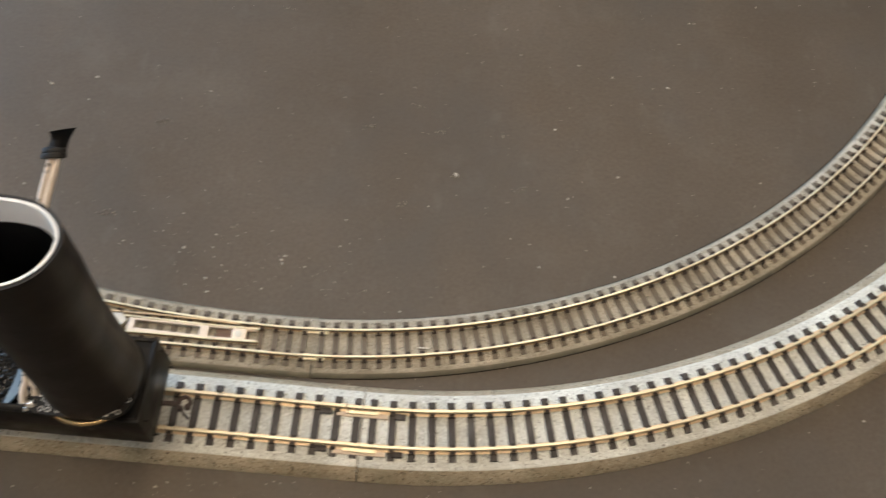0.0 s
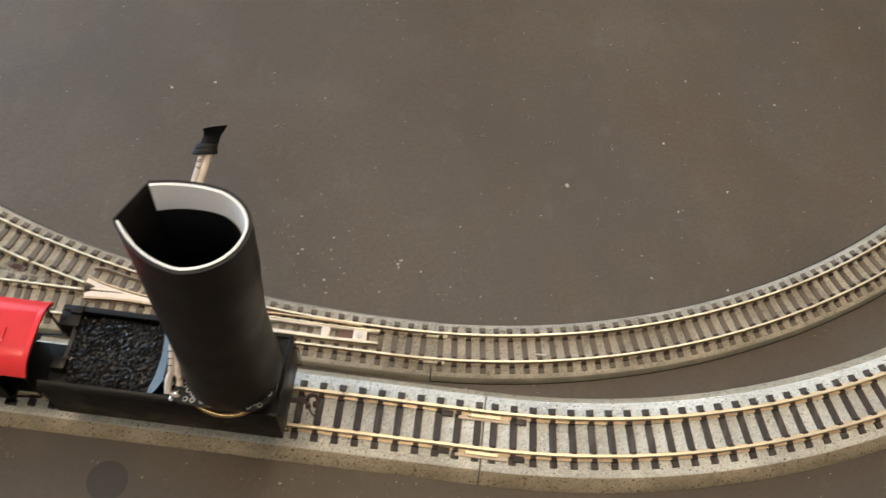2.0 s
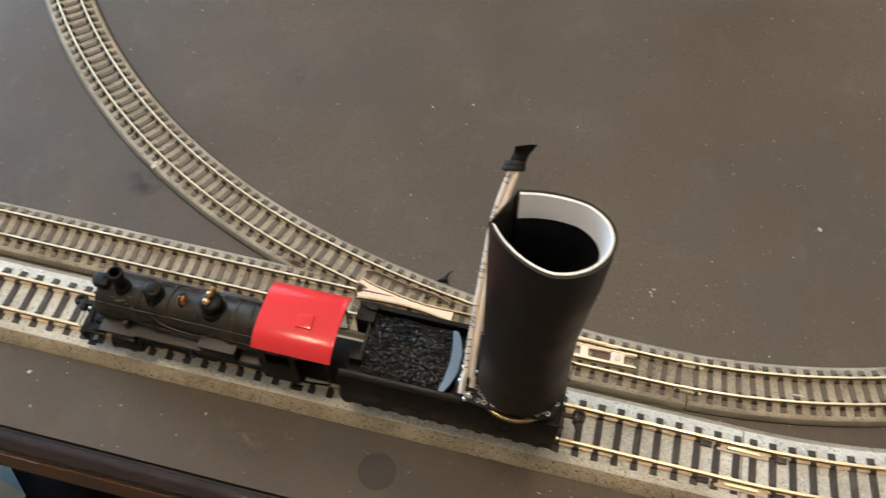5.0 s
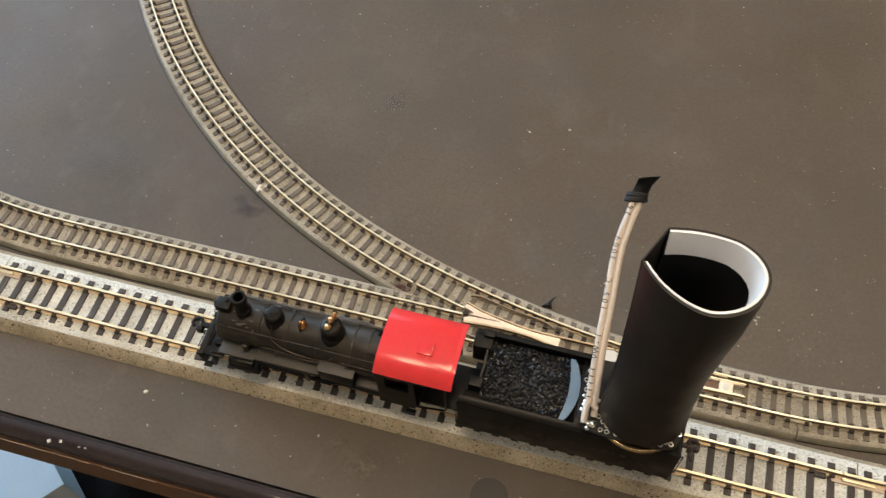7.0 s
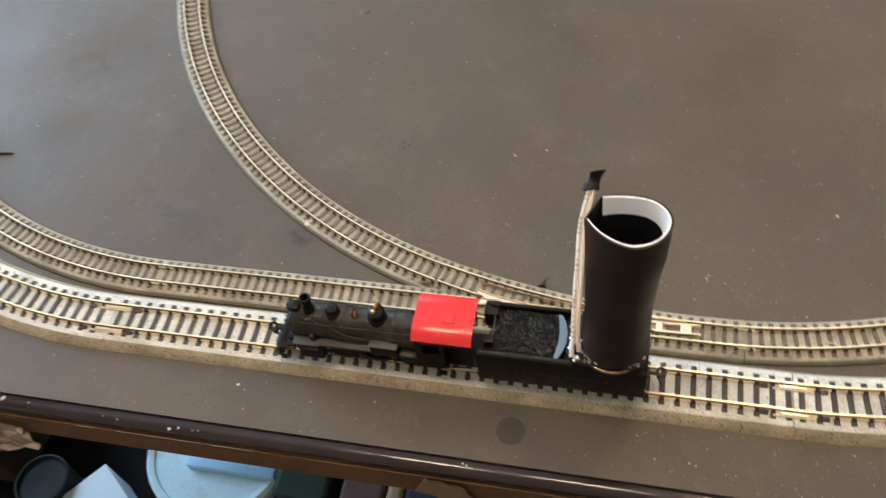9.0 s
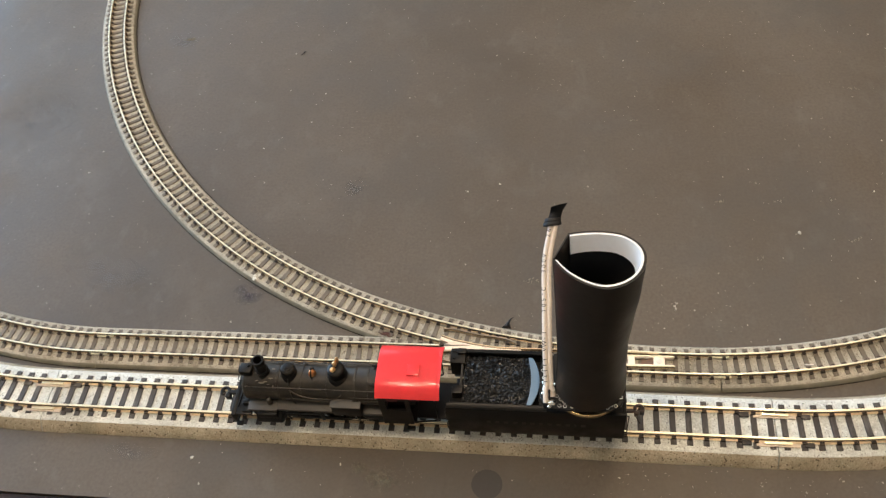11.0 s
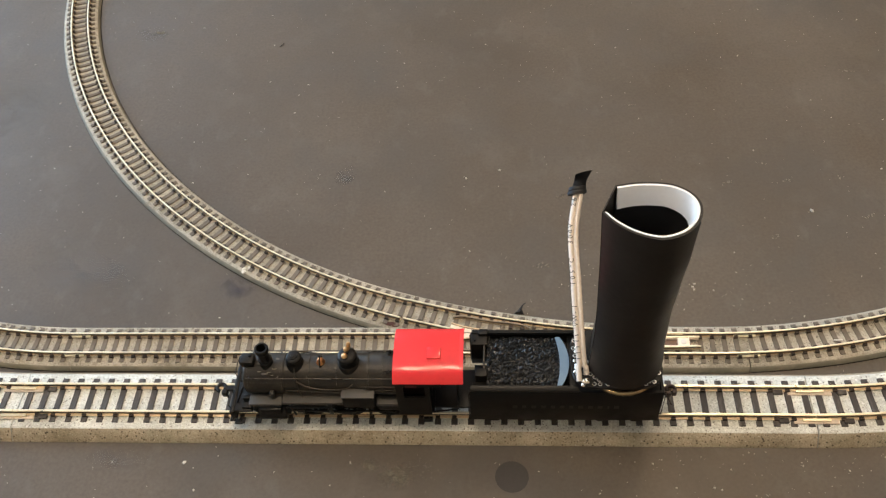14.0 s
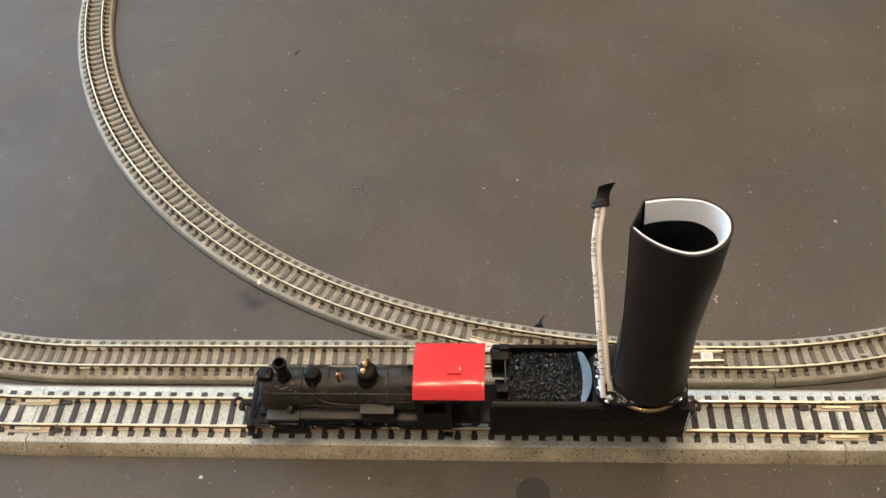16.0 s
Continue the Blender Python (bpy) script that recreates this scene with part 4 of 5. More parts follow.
for s in (-1, 1):
    part("front_step", box(bmesh.new(), -5.08, -4.86, min(s * 0.84, s * 1.0), max(s * 0.84, s * 1.0), 0.86, 0.92, 0.01), BLACK, beam)
    bm = bmesh.new()
    tube_along(bm, [(-5.10, s * 0.80, 1.50), (-5.13, s * 0.80, 1.66), (-5.13, s * 0.30, 1.66), (-5.10, s * 0.30, 1.50)], 0.016, 6)
    part("lift_bar", bm, GEAR, beam)
bm = box(bmesh.new(), -5.48, -5.05, -0.07, 0.07, 1.20, 1.32, 0.02)
tube_along(bm, [(-5.60 + 0.13 * math.cos(a), 0.02 + 0.13 * math.sin(a), 1.29) for a in [radians(-20 + 270 * k / 12) for k in range(13)]], 0.055, 8)
box(bm, -5.54, -5.38, -0.24, -0.06, 1.16, 1.38, 0.03)
rod(bm, (-5.46, -0.10, 0.90), (-5.43, -0.07, 1.25), 0.03, seg=8)
part("coupler", bm, BLACK, beam, "black knuckle coupler")
bm = lathe(bmesh.new(), [(0.08, 0.0), (0.085, 0.02), (0.07, 0.04), (0.07, 0.14), (0.085, 0.16), (0.085, 0.26), (0.06, 0.29), (0.001, 0.30)], (-3.72, -0.66, 1.93), seg=16)
part("air_pump", bm, BOILER, loco)
# cab: front sheet with side sheets, floor and rear posts
bm = box(bmesh.new(), 0.0, 0.07, -0.88, 0.88, 1.30, 3.14, 0.01)
cab = part("cab", bm, BLACK, loco, "black cab front sheet", smooth=False)
part("cab_floor", box(bmesh.new(), 0.07, 1.05, -0.82, 0.82, 1.30, 1.42, 0.01), BLACK, cab, smooth=False)
for s in (-1, 1):
    outline = [(0.07, 1.36), (0.98, 1.36), (0.98, 2.90), (1.30, 2.92), (1.30, 3.12), (0.07, 3.12)]
    hole = [(0.22, 2.30), (0.84, 2.30), (0.84, 2.90), (0.22, 2.90)]
    bm = bmesh.new()
    for y in (s * 0.86 - 0.035, s * 0.86 + 0.035):
        o = [bm.verts.new((x, y, z)) for x, z in outline]
        h = [bm.verts.new((x, y, z)) for x, z in hole]
        for ring in ((o[0], o[1], h[1], h[0]), (o[1], o[2], h[2], h[1]), (o[2], o[3], o[4], o[5], h[3], h[2]), (o[5], o[0], h[0], h[3])):
            bm.faces.new(ring)
        if y < s * 0.86:
            first = o + h
        else:
            second = o + h
    for k in range(6):
        bm.faces.new((first[k], first[(k + 1) % 6], second[(k + 1) % 6], second[k]))
    for k in range(4):
        bm.faces.new((first[6 + k], first[6 + (k + 1) % 4], second[6 + (k + 1) % 4], second[6 + k]))
    part("cab_side", bm, BLACK, cab, smooth=False)
    bm = tube_along(bmesh.new(), [(1.05, s * 0.82, 1.38), (1.74, s * 0.82, 1.55), (1.78, s * 0.82, 1.65), (1.78, s * 0.84, 3.2)], 0.03, 6)
    part("roof_post", bm, BLACK, cab)
bm = box(bmesh.new(), 0.30, 0.62, -0.906, -0.896, 2.90, 3.02)
part("number_plate", bm, DULL_RED, cab, "tiny red plate with unreadable marks", smooth=False)
bm = bmesh.new()
for k in range(4):
    box(bm, 0.33 + 0.07 * k, 0.37 + 0.07 * k, -0.910, -0.905, 2.93, 2.99)
part("marking", bm, GOLD_INK, cab, smooth=False)
# curved roof with turned-down eaves
sec = []
N = 22
for k in range(N + 1):
    u = -1 + 2 * k / N
    y = 0.94 * u
    z = 3.47 - 0.09 * u * u - 0.23 * abs(u) ** 5
    sec.append((y, z))
bm = bmesh.new()
prof = sec + [(y * 0.97, z - 0.07) for y, z in reversed(sec)]
sweep(bm, prof, [(-0.04, 0, 0, 0), (-0.01, 0, 0.006, 0), (1.0, 0, 0.006, 0), (1.91, 0, 0.006, 0), (1.95, 0, 0, 0)])
roof = part("cab_roof", bm, RED, loco, "bright red curved cab roof")
bm = bmesh.new()
rim = [(y, z + 0.012) for y, z in sec] + [(y * 0.985, z - 0.03) for y, z in reversed(sec)]
sweep(bm, rim, [(1.85, 0, 0.008, 0), (1.88, 0, 0.016, 0), (1.96, 0, 0.016, 0)])
part("roof_rim", bm, RED, roof)
part("roof_hatch", box(bmesh.new(), 0.92, 1.30, -0.30, 0.08, 3.41, 3.52, 0.012), RED, roof, "raised square hatch")

# ---------------------------------------------------------------- tender
tender = thing("tender", (4.8, 0, 0.66), "black model tender heaped with glossy coal coupled behind the locomotive", "model tender", aside=YG - 0.04)
YT = 0.97
bm = bmesh.new()
for s in (-1, 1):
    box(bm, 2.12, 7.56, s * YT - 0.05, s * YT + 0.05, 1.28, 2.86, 0.02)
box(bm, 7.46, 7.56, -YT, YT, 1.28, 2.86, 0.02)
box(bm, 2.60, 2.70, -YT, YT, 1.28, 2.80, 0.02)
body = part("tank", bm, BLACK, tender, "plain black tender tank")
part("deck", box(bmesh.new(), 4.95, 7.50, -YT + 0.03, YT - 0.03, 2.70, 2.82, 0.02), BLACK, tender)
part("bunker_floor", box(bmesh.new(), 2.66, 5.0, -YT + 0.03, YT - 0.03, 2.3, 2.5), BLACK, tender, smooth=False)
for s in (-1, 1):
    bm = sweep(bmesh.new(), [(s * 0.94, 2.84), (s * 1.0, 2.84), (s * 1.03, 2.96), (s * 0.95, 3.02), (s * 0.88, 3.02), (s * 0.90, 2.94)], [(2.16, 0, 0, 0), (5.2, 0, 0, 0)])
    part("coal_board", bm, BLACK, tender, "flared coal board")
    if s > 0:
        bm = box(bmesh.new(), 2.14, 2.62, 0.50, 0.96, 2.2, 2.98, 0.03)
        box(bm, 2.36, 2.64, 0.80, 1.0, 2.9, 3.07, 0.03)
        rod(bm, (2.26, 0.66, 2.95), (2.26, 0.66, 3.02), 0.03, seg=8)
    else:
        bm = box(bmesh.new(), 2.28, 2.62, -0.56, -0.28, 2.2, 2.99, 0.03)
        box(bm, 2.20, 2.62, -0.97, -0.54, 2.0, 2.66, 0.03)
    part("water_leg", bm, BLACK, tender)
    bm = bmesh.new()
    tube_along(bm, [(2.12, s * 0.99, 1.35), (2.10, s * 1.02, 1.6), (2.10, s * 1.02, 2.7), (2.14, s * 0.99, 2.8)], 0.02, 6)
    part("grab_iron", bm, BLACK, tender)
bm = box(bmesh.new(), 2.50, 2.56, -0.52, 0.52, 2.74, 2.80)
rod(bm, (2.53, -0.40, 2.93), (2.53, 0.52, 2.93), 0.022, seg=8)
part("gate_bar", bm, BOARD, tender)
# grey-blue plate behind the coal, its front edge bowed
prof, prof2 = [], []
for k in range(17):
    y = -0.87 + 1.64 * k / 16
    bow = math.cos((y + 0.05) / 0.90 * math.pi / 2)
    prof.append((4.57 + 0.13 * bow, y))
    prof2.append((4.66 + 0.30 * max(0.0, bow) ** 0.8, y))
prof2.reverse()
part("rear_plate", plate(prof + prof2, 2.92, 2.99, 0.01), BLUE, tender, "smooth grey-blue plate behind the coal", smooth=False)
# coal: one mesh of many faceted lumps over a mound
bm = bmesh.new()
rng = random.Random(7)


def mound(x, y):
    return 2.72 + 0.20 * max(0.0, 1 - (y / 0.95) ** 4) * max(0.15, 1 - ((x - 3.7) / 1.5) ** 4) + 0.03 * math.sin(5 * x + 3 * y)


GOLD = (1 + math.sqrt(5)) / 2
ICO = [Vector(v).normalized() for s in (-1, 1) for g in (-GOLD, GOLD) for v in ((0, s, g), (s, g, 0), (g, 0, s))]
ICO_FACES = [f for f in itertools.combinations(range(12), 3) if all((ICO[a] - ICO[b]).length < 1.2 for a, b in itertools.combinations(f, 2))]
for gx in range(30):
    for gy in range(24):
        x = 2.64 + 2.05 * (gx + rng.uniform(0.1, 0.9)) / 30
        y = -0.87 + 1.70 * (gy + rng.uniform(0.1, 0.9)) / 24
        if x > 4.57 + 0.13 * math.cos((y + 0.05) / 0.90 * math.pi / 2):
            continue
        r = rng.choice((0.036, 0.046, 0.056, 0.072)) * rng.uniform(0.9, 1.1)
        c = Vector((x, y, mound(x, y) + rng.uniform(-0.02, 0.03)))
        q = Euler((rng.random() * 6, rng.random() * 6, rng.random() * 6)).to_matrix()
        flat = rng.uniform(0.55, 1.0)
        vs = [bm.verts.new(c + q @ Vector((v.x * r * rng.uniform(0.85, 1.2), v.y * r * rng.uniform(0.85, 1.2), v.z * r * flat))) for v in ICO]
        for tri3 in ICO_FACES:
            bm.faces.new([vs[k] for k in tri3])
coal = part("coal_load", bm, COAL, tender, "glossy black coal lumps")
tagged(coal, kind="stuff")
bm = bmesh.new()
grid = [[bm.verts.new((2.62 + 2.06 * a / 16, -0.88 + 1.76 * b / 14, mound(2.62 + 2.06 * a / 16, -0.88 + 1.76 * b / 14) - 0.01)) for b in range(15)] for a in range(17)]
for a in range(16):
    for b in range(14):
        bm.faces.new((grid[a][b], grid[a + 1][b], grid[a + 1][b + 1], grid[a][b + 1]))
part("coal_bed", bm, COAL, tender)
# faded marking on both sides
for s in (-1, 1):
    bm = bmesh.new()
    x = 3.35
    for w in (0.13, 0.12, 0.14, 0.14, 0.12, 0.13, 0.11, 0.14, 0.14, 0.13, 0.05, 0.14):
        box(bm, x, x + w, s * (YT + 0.052) - 0.002, s * (YT + 0.052) + 0.002, 1.98, 2.14)
        x += w + 0.14
    part("marking", bm, GOLD_INK, body, "faint gold marking", smooth=False)
part("frame", box(bmesh.new(), 2.2, 7.5, -0.86, 0.86, 1.16, 1.30, 0.02), BLACK, tender)
for cx in (3.3, 6.5):
    for s in (-1, 1):
        bm = box(bmesh.new(), cx - 0.75, cx + 0.75, s * 0.70 - 0.06, s * 0.70 + 0.06, 0.90, 1.14, 0.04)
        for wx in (-0.5, 0.5):
            box(bm, cx + wx - 0.16, cx + wx + 0.16, s * 0.72 - 0.1, s * 0.72 + 0.1, 0.84, 1.08, 0.03)
        part("truck_frame", bm, BLACK, tender)
        for wx in (-0.5, 0.5):
            part("wheel", lathe(bmesh.new(), [(0.001, -0.05), (0.26, -0.05), (0.27, 0.05), (0.30, 0.07), (0.001, 0.07)], (cx + wx, s * 0.5, 0.95), "Y", 20), BLACK, tender)
part("footplate", box(bmesh.new(), 0.99, 2.62, -0.66, 0.62, 1.30, 1.40, 0.02), BLACK, tender)
part("drawbar", box(bmesh.new(), 1.6, 2.4, -0.12, 0.12, 1.12, 1.22, 0.02), BLACK, tender)
bm = box(bmesh.new(), 7.48, 7.98, -0.06, 0.06, 1.14, 1.25, 0.02)
tube_along(bm, [(8.08 + 0.13 * math.cos(a), 0.05 + 0.13 * math.sin(a), 1.24) for a in [radians(200 - 270 * k / 12) for k in range(13)]], 0.055, 8)
box(bm, 7.93, 8.06, -0.17, -0.05, 1.10, 1.34, 0.03)
box(bm, 8.10, 8.24, -0.12, 0.0, 1.12, 1.34, 0.03)
tube_along(bm, smooth_line([(7.98, -0.1, 1.15), (8.05, -0.16, 0.96), (8.14, -0.22, 0.80)], 5), 0.028, 6)
part("coupler", bm, RUST, tender, "brown knuckle coupler")
bm = bmesh.new()
for s in (-1, 1):
    tube_along(bm, [(7.55, s * 0.85, 1.4), (7.66, s * 0.85, 1.4), (7.66, s * 0.85, 2.5), (7.55, s * 0.85, 2.5)], 0.02, 6)
part("rear_grab_iron", bm, BLACK, tender)

# ---------------------------------------------------------------- circuit board, tall tube and wire on the tender
board = thing("circuit_board", (6.3, 0, 2.82), "black circuit board with silver solder rings lying on the tender deck", "circuit board", aside=YG)
pts = []
for k in range(40):
    a = 2 * math.pi * k / 40
    c, s = math.cos(a), math.sin(a)
    pts.append((6.235 + 1.265 * math.copysign(abs(c) ** 0.5, c), -0.22 + 0.97 * math.copysign(abs(s) ** 0.5, s)))
part("stand", lathe(bmesh.new(), [(0.90, 2.825), (0.92, 2.9), (0.92, 3.2), (0.90, 3.245)], (6.35, -0.05, 0), seg=36), BLACK, board, "dark round base under the board")
part("panel", plate(pts, 3.25, 3.35, 0.03), BOARD_PCB, board, "glossy black board", smooth=False)
bm = bmesh.new()
tube_along(bm, [(6.40 + 1.06 * math.cos(a), 1.10 * math.sin(a) - 0.18, 3.20) for a in [radians(200 + 140 * k / 24) for k in range(25)]], 0.066, 10)
part("lower_rim", bm, RING_DARK, board, "dark glossy bronze rim")
ringed = bmesh.new()
lathe(ringed, [(0.034, 0.0), (0.060, 0.0), (0.062, 0.008), (0.054, 0.018), (0.042, 0.018), (0.036, 0.008)], (0, 0, 0), seg=12, caps=False)
RING = mesh_of("solder_ring", ringed, SOLDER, (0, 0, 0), True)
for x, y in ((5.495, -0.746), (5.61, -0.854), (5.58, -1.06), (5.735, -1.07), (5.72, -0.93), (5.95, -1.07), (6.976, -1.06), (7.213, -0.992), (7.37, -0.704), (7.08, -0.97), (5.10, -0.15), (5.06, 0.1), (5.1, 0.35), (5.18, 0.55), (5.3, 0.66)):
    piece("solder_ring", RING, board, x, y, 3.35)
bm = bmesh.new()
for x, y, r in ((5.38, -0.98, 0.09), (5.17, -0.76, 0.08), (5.28, -1.10, 0.06), (5.12, -0.55, 0.06), (5.08, -0.32, 0.05), (5.44, -0.36, 0.05), (5.15, -0.34, 0.045), (5.12, -0.46, 0.05), (5.09, -0.68, 0.06), (5.14, 0.12, 0.04), (5.12, -0.02, 0.045), (5.30, -0.99, 0.075)):
    lathe(bm, [(r, 0.0), (r * 1.05, r * 0.4), (r * 0.6, r * 0.95), (0.001, r * 1.1)], (x, y, 3.35), seg=10)
part("solder_blob", bm, SOLDER, board, "bright solder joint")

# the tube: bent sheet, rounded with one flat side and a sharp lip
TOP, BOT = 9.55, 3.35


def shape_at(t, values):
    """A value between evenly spaced ones, eased."""
    x = min(0.9999, max(0.0, t)) * (len(values) - 1)
    k = int(x)
    u = (1 - math.cos(math.pi * (x - k))) / 2
    return values[k] * (1 - u) + values[k + 1] * u


def tube_ring(z, off=0.0):
    """Outline from the front lip round the back to the other lip; teardrop at the top, round below."""
    t = (z - BOT) / (TOP - BOT)
    k = max(0.0, (t - 0.3) / 0.7) ** 1.25
    waist = shape_at(t, (1.0, 0.945, 0.925, 0.955, 0.99, 1.0))
    mid = shape_at(t, (6.44, 6.43, 6.425, 6.455, 6.50, 6.515))
    out = []
    for j in range(49):
        a = radians(205 + 290 * j / 48)
        rx, ry = 1.08 * waist, (1.07 * waist) * (1 - k) + (0.97 if math.sin(a) < 0 else 0.80) * k
        x, y = mid + (rx + off) * math.cos(a), -0.13 + 0.02 * t + (ry + off) * math.sin(a)
        out.append((x, y))
    # lips: the front one runs out to a point, the back one stops short
    bx, by = 5.36, -0.25
    ax, ay = 5.74, 0.60
    for j in range(12):
        w = (1 - j / 12) ** 1.6 * k
        out[j] = (out[j][0] * (1 - w) + (bx - off * 0.8) * w, out[j][1] * (1 - w) + by * w)
        w2 = (1 - j / 12) ** 1.2 * k * 0.9
        out[48 - j] = (out[48 - j][0] * (1 - w2) + ax * w2, out[48 - j][1] * (1 - w2) + (ay + off) * w2)
    return out


pipe = thing("paper_tube", (6.5, 0, 3.35), "tall black tube with white inner lip on circuit board", "tube", aside=YG)


def tube_skin(zs, off_out, off_in, close, lean=0.0):
    bm = bmesh.new()
    rows = []
    for z in zs:
        tuck = lean * (zs[-1] - z) / (zs[-1] - zs[0])
        o, i = tube_ring(z, off_out - tuck * 0.5), tube_ring(z, off_in - tuck)
        rows.append([bm.verts.new((*p, z)) for p in o] + [bm.verts.new((*p, z)) for p in reversed(i)])
    n = len(rows[0])
    for a, b in zip(rows, rows[1:]):
        for k in range(n if close else n - 1):
            bm.faces.new((a[k], a[(k + 1) % n], b[(k + 1) % n], b[k]))
    for row in (rows[0], rows[-1]):
        for k in range(n // 2 - 1):
            bm.faces.new((row[k], row[k + 1], row[n - 2 - k], row[n - 1 - k]))
    return bm


zs = [BOT + (TOP - 0.012 - BOT) * k / 22 for k in range(23)]
part("outer_wrap", tube_skin(zs, 0.012, -0.052, True), TUBE, pipe, "black taped outside")
zl = [TOP - 0.63 + 0.63 * k / 8 for k in range(9)]
part("white_liner", tube_skin(zl, -0.054, -0.105, True, 0.10), WHITE, pipe, "white lining at the open top")
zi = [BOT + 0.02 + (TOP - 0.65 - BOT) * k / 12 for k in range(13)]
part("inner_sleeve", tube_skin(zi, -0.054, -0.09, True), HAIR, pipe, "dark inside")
# flat side that joins the two lips
bm = bmesh.new()
rows = []
for z in zs:
    r = tube_ring(z, 0.0)
    p, q = Vector((*r[0], z)), Vector((*r[-1], z))
    d = (q - p).normalized()
    n2 = Vector((d.y, -d.x, 0)) * 0.03
    rows.append([bm.verts.new(p), bm.verts.new(q), bm.verts.new(q + n2 * -1), bm.verts.new(p + n2 * -1)])
for a, b in zip(rows, rows[1:]):
    for k in range(4):
        bm.faces.new((a[k], a[(k + 1) % 4], b[(k + 1) % 4], b[k]))
bm.faces.new(rows[0])
bm.faces.new(rows[-1])
part("side_flap", bm, TUBE, pipe, "black flat overlap")
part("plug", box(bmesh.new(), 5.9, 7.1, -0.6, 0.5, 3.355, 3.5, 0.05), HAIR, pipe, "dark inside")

# two-core flat wire with a black cap
wire = thing("flat_wire", (5.25, -0.9, 3.35), "cream two-core flat wire with black cap rising from circuit board", "wire", aside=YG)
spine = smooth_line([(5.28, -0.88, 3.36), (5.25, -0.46, 3.64), (5.19, 0.30, 4.12), (5.14, 1.55, 4.73), (5.11, 2.79, 5.24), (5.25, 3.68, 5.70), (5.28, 3.86, 5.80)], 8)
ACROSS = Vector((0.077, 0, 0))
for s in (-1, 1):
    bm = tube_along(bmesh.new(), [p + ACROSS * s * (1.5 if k < 6 else 1.0) * 0.9 + (Vector((0, 0.10 * s, 0)) if k < 5 else Vector()) for k, p in enumerate(spine)], 0.080, 10)
    part("core", bm, WIRE, wire, "cream insulated core")


def letter(body, size):
    """Mesh of one character in the built-in font."""
    cu = bpy.data.curves.new("letter", "FONT")
    cu.body, cu.size, cu.align_x, cu.extrude = body, size, "CENTER", 0.002
    ob = bpy.data.objects.new("letter", cu)
    me = bpy.data.meshes.new_from_object(ob)
    bpy.data.objects.remove(ob)
    bpy.data.curves.remove(cu)
    return me


def wire_point(s):
    """Place and direction at a share of the wire's length."""
    lengths = [(q - p).length for p, q in zip(spine, spine[1:])]
    left = s * sum(lengths)
    for p, q, l in zip(spine, spine[1:], lengths):
        if left <= l:
            return p + (q - p) * (left / l), (q - p).normalized()
        left -= l
    return spine[-1], (spine[-1] - spine[-2]).normalized()


bm = bmesh.new()
for words, s0 in (("26", 0.925), ("300V", 0.715), ("105\u00b0C", 0.49), ("VW-1", 0.275)):
    for k, ch in enumerate(words):
        p, d = wire_point(s0 + 0.031 * k)
        left_way = Vector((-1, 0, 0))
        face = d.cross(left_way).normalized()
        m = Matrix((d, left_way, face)).transposed().to_4x4()
        m.translation = p - ACROSS + face * 0.083 - left_way * 0.05
        me = letter(ch, 0.195)
        me.transform(m)
        bm.from_mesh(me)
        bpy.data.meshes.remove(me)
for k in range(5):
    p, d = wire_point(0.10 + 0.03 * k)
    m = Matrix.Translation(p + Vector((0, -d.z, d.y)) * 0.083 - ACROSS * 1.1) @ d.to_track_quat("X", "Z").to_matrix().to_4x4()
    box(bm, -0.012, 0.012, -0.05, 0.05, -0.002, 0.003, m=m)
part("printing", bm, INK, wire, "small dark printing along one core", smooth=False)
d = (spine[-1] - spine[-6]).normalized()
m = Matrix((Vector((1, 0, 0)), d.cross(Vector((1, 0, 0))), d)).transposed().to_4x4()
m.translation = spine[-1]
# black cap: a wrapped band, then a twisted ribbon that ends in a curled flag
bm = bmesh.new()
for tilt, z0, z1, rx in ((-8, -0.08, 0.06, 0.27), (-4, 0.03, 0.17, 0.25)):
    c = m @ Matrix.Rotation(radians(tilt), 4, "Y")
    lathe_rows = [(0.80, z0), (1.0, z0 + 0.02), (1.03, (z0 + z1) / 2), (0.98, z1 - 0.02), (0.76, z1)]
    made = bmesh.new()
    lathe(made, lathe_rows, (0, 0, 0), seg=22)
    for v in made.verts:
        v.co = c @ Vector((v.co.x * rx - 0.03, v.co.y * 0.17, v.co.z))
    tmp = bpy.data.meshes.new("band")
    made.to_mesh(tmp)
    made.free()
    bm.from_mesh(tmp)
    bpy.data.meshes.remove(tmp)
rows = []
for k in range(19):
    u = k / 18
    a = radians(10 + 50 * max(0.0, u - 0.45) ** 1.3)
    mid = Vector((0.0 + 0.04 * u + 0.10 * max(0, u - 0.6), 0.02 - 0.40 * max(0.0, u - 0.45) ** 1.5, 0.10 + 0.48 * u))
    half = 0.20 * (1 - 0.08 * math.sin(math.pi * u)) + 0.11 * max(0, u - 0.6)
    row = []
    for e in range(7):
        w = -1 + e / 3
        row.append(bm.verts.new(m @ (mid + Vector((half * w * math.cos(a * 0.4), -0.07 * (1 - w * w) + half * w * math.sin(a) * 0.8, 0.13 * w * max(0, u - 0.5) - 0.10 * (1 - w) * max(0, u - 0.8))))))
    rows.append(row)
faces = [bm.faces.new((p[e], p[e + 1], q[e + 1], q[e])) for p, q in zip(rows, rows[1:]) for e in range(6)]
bmesh.ops.solidify(bm, geom=faces, thickness=0.04)
part("cap", bm, TAPE_CAP, wire, "crumpled black tape cap")

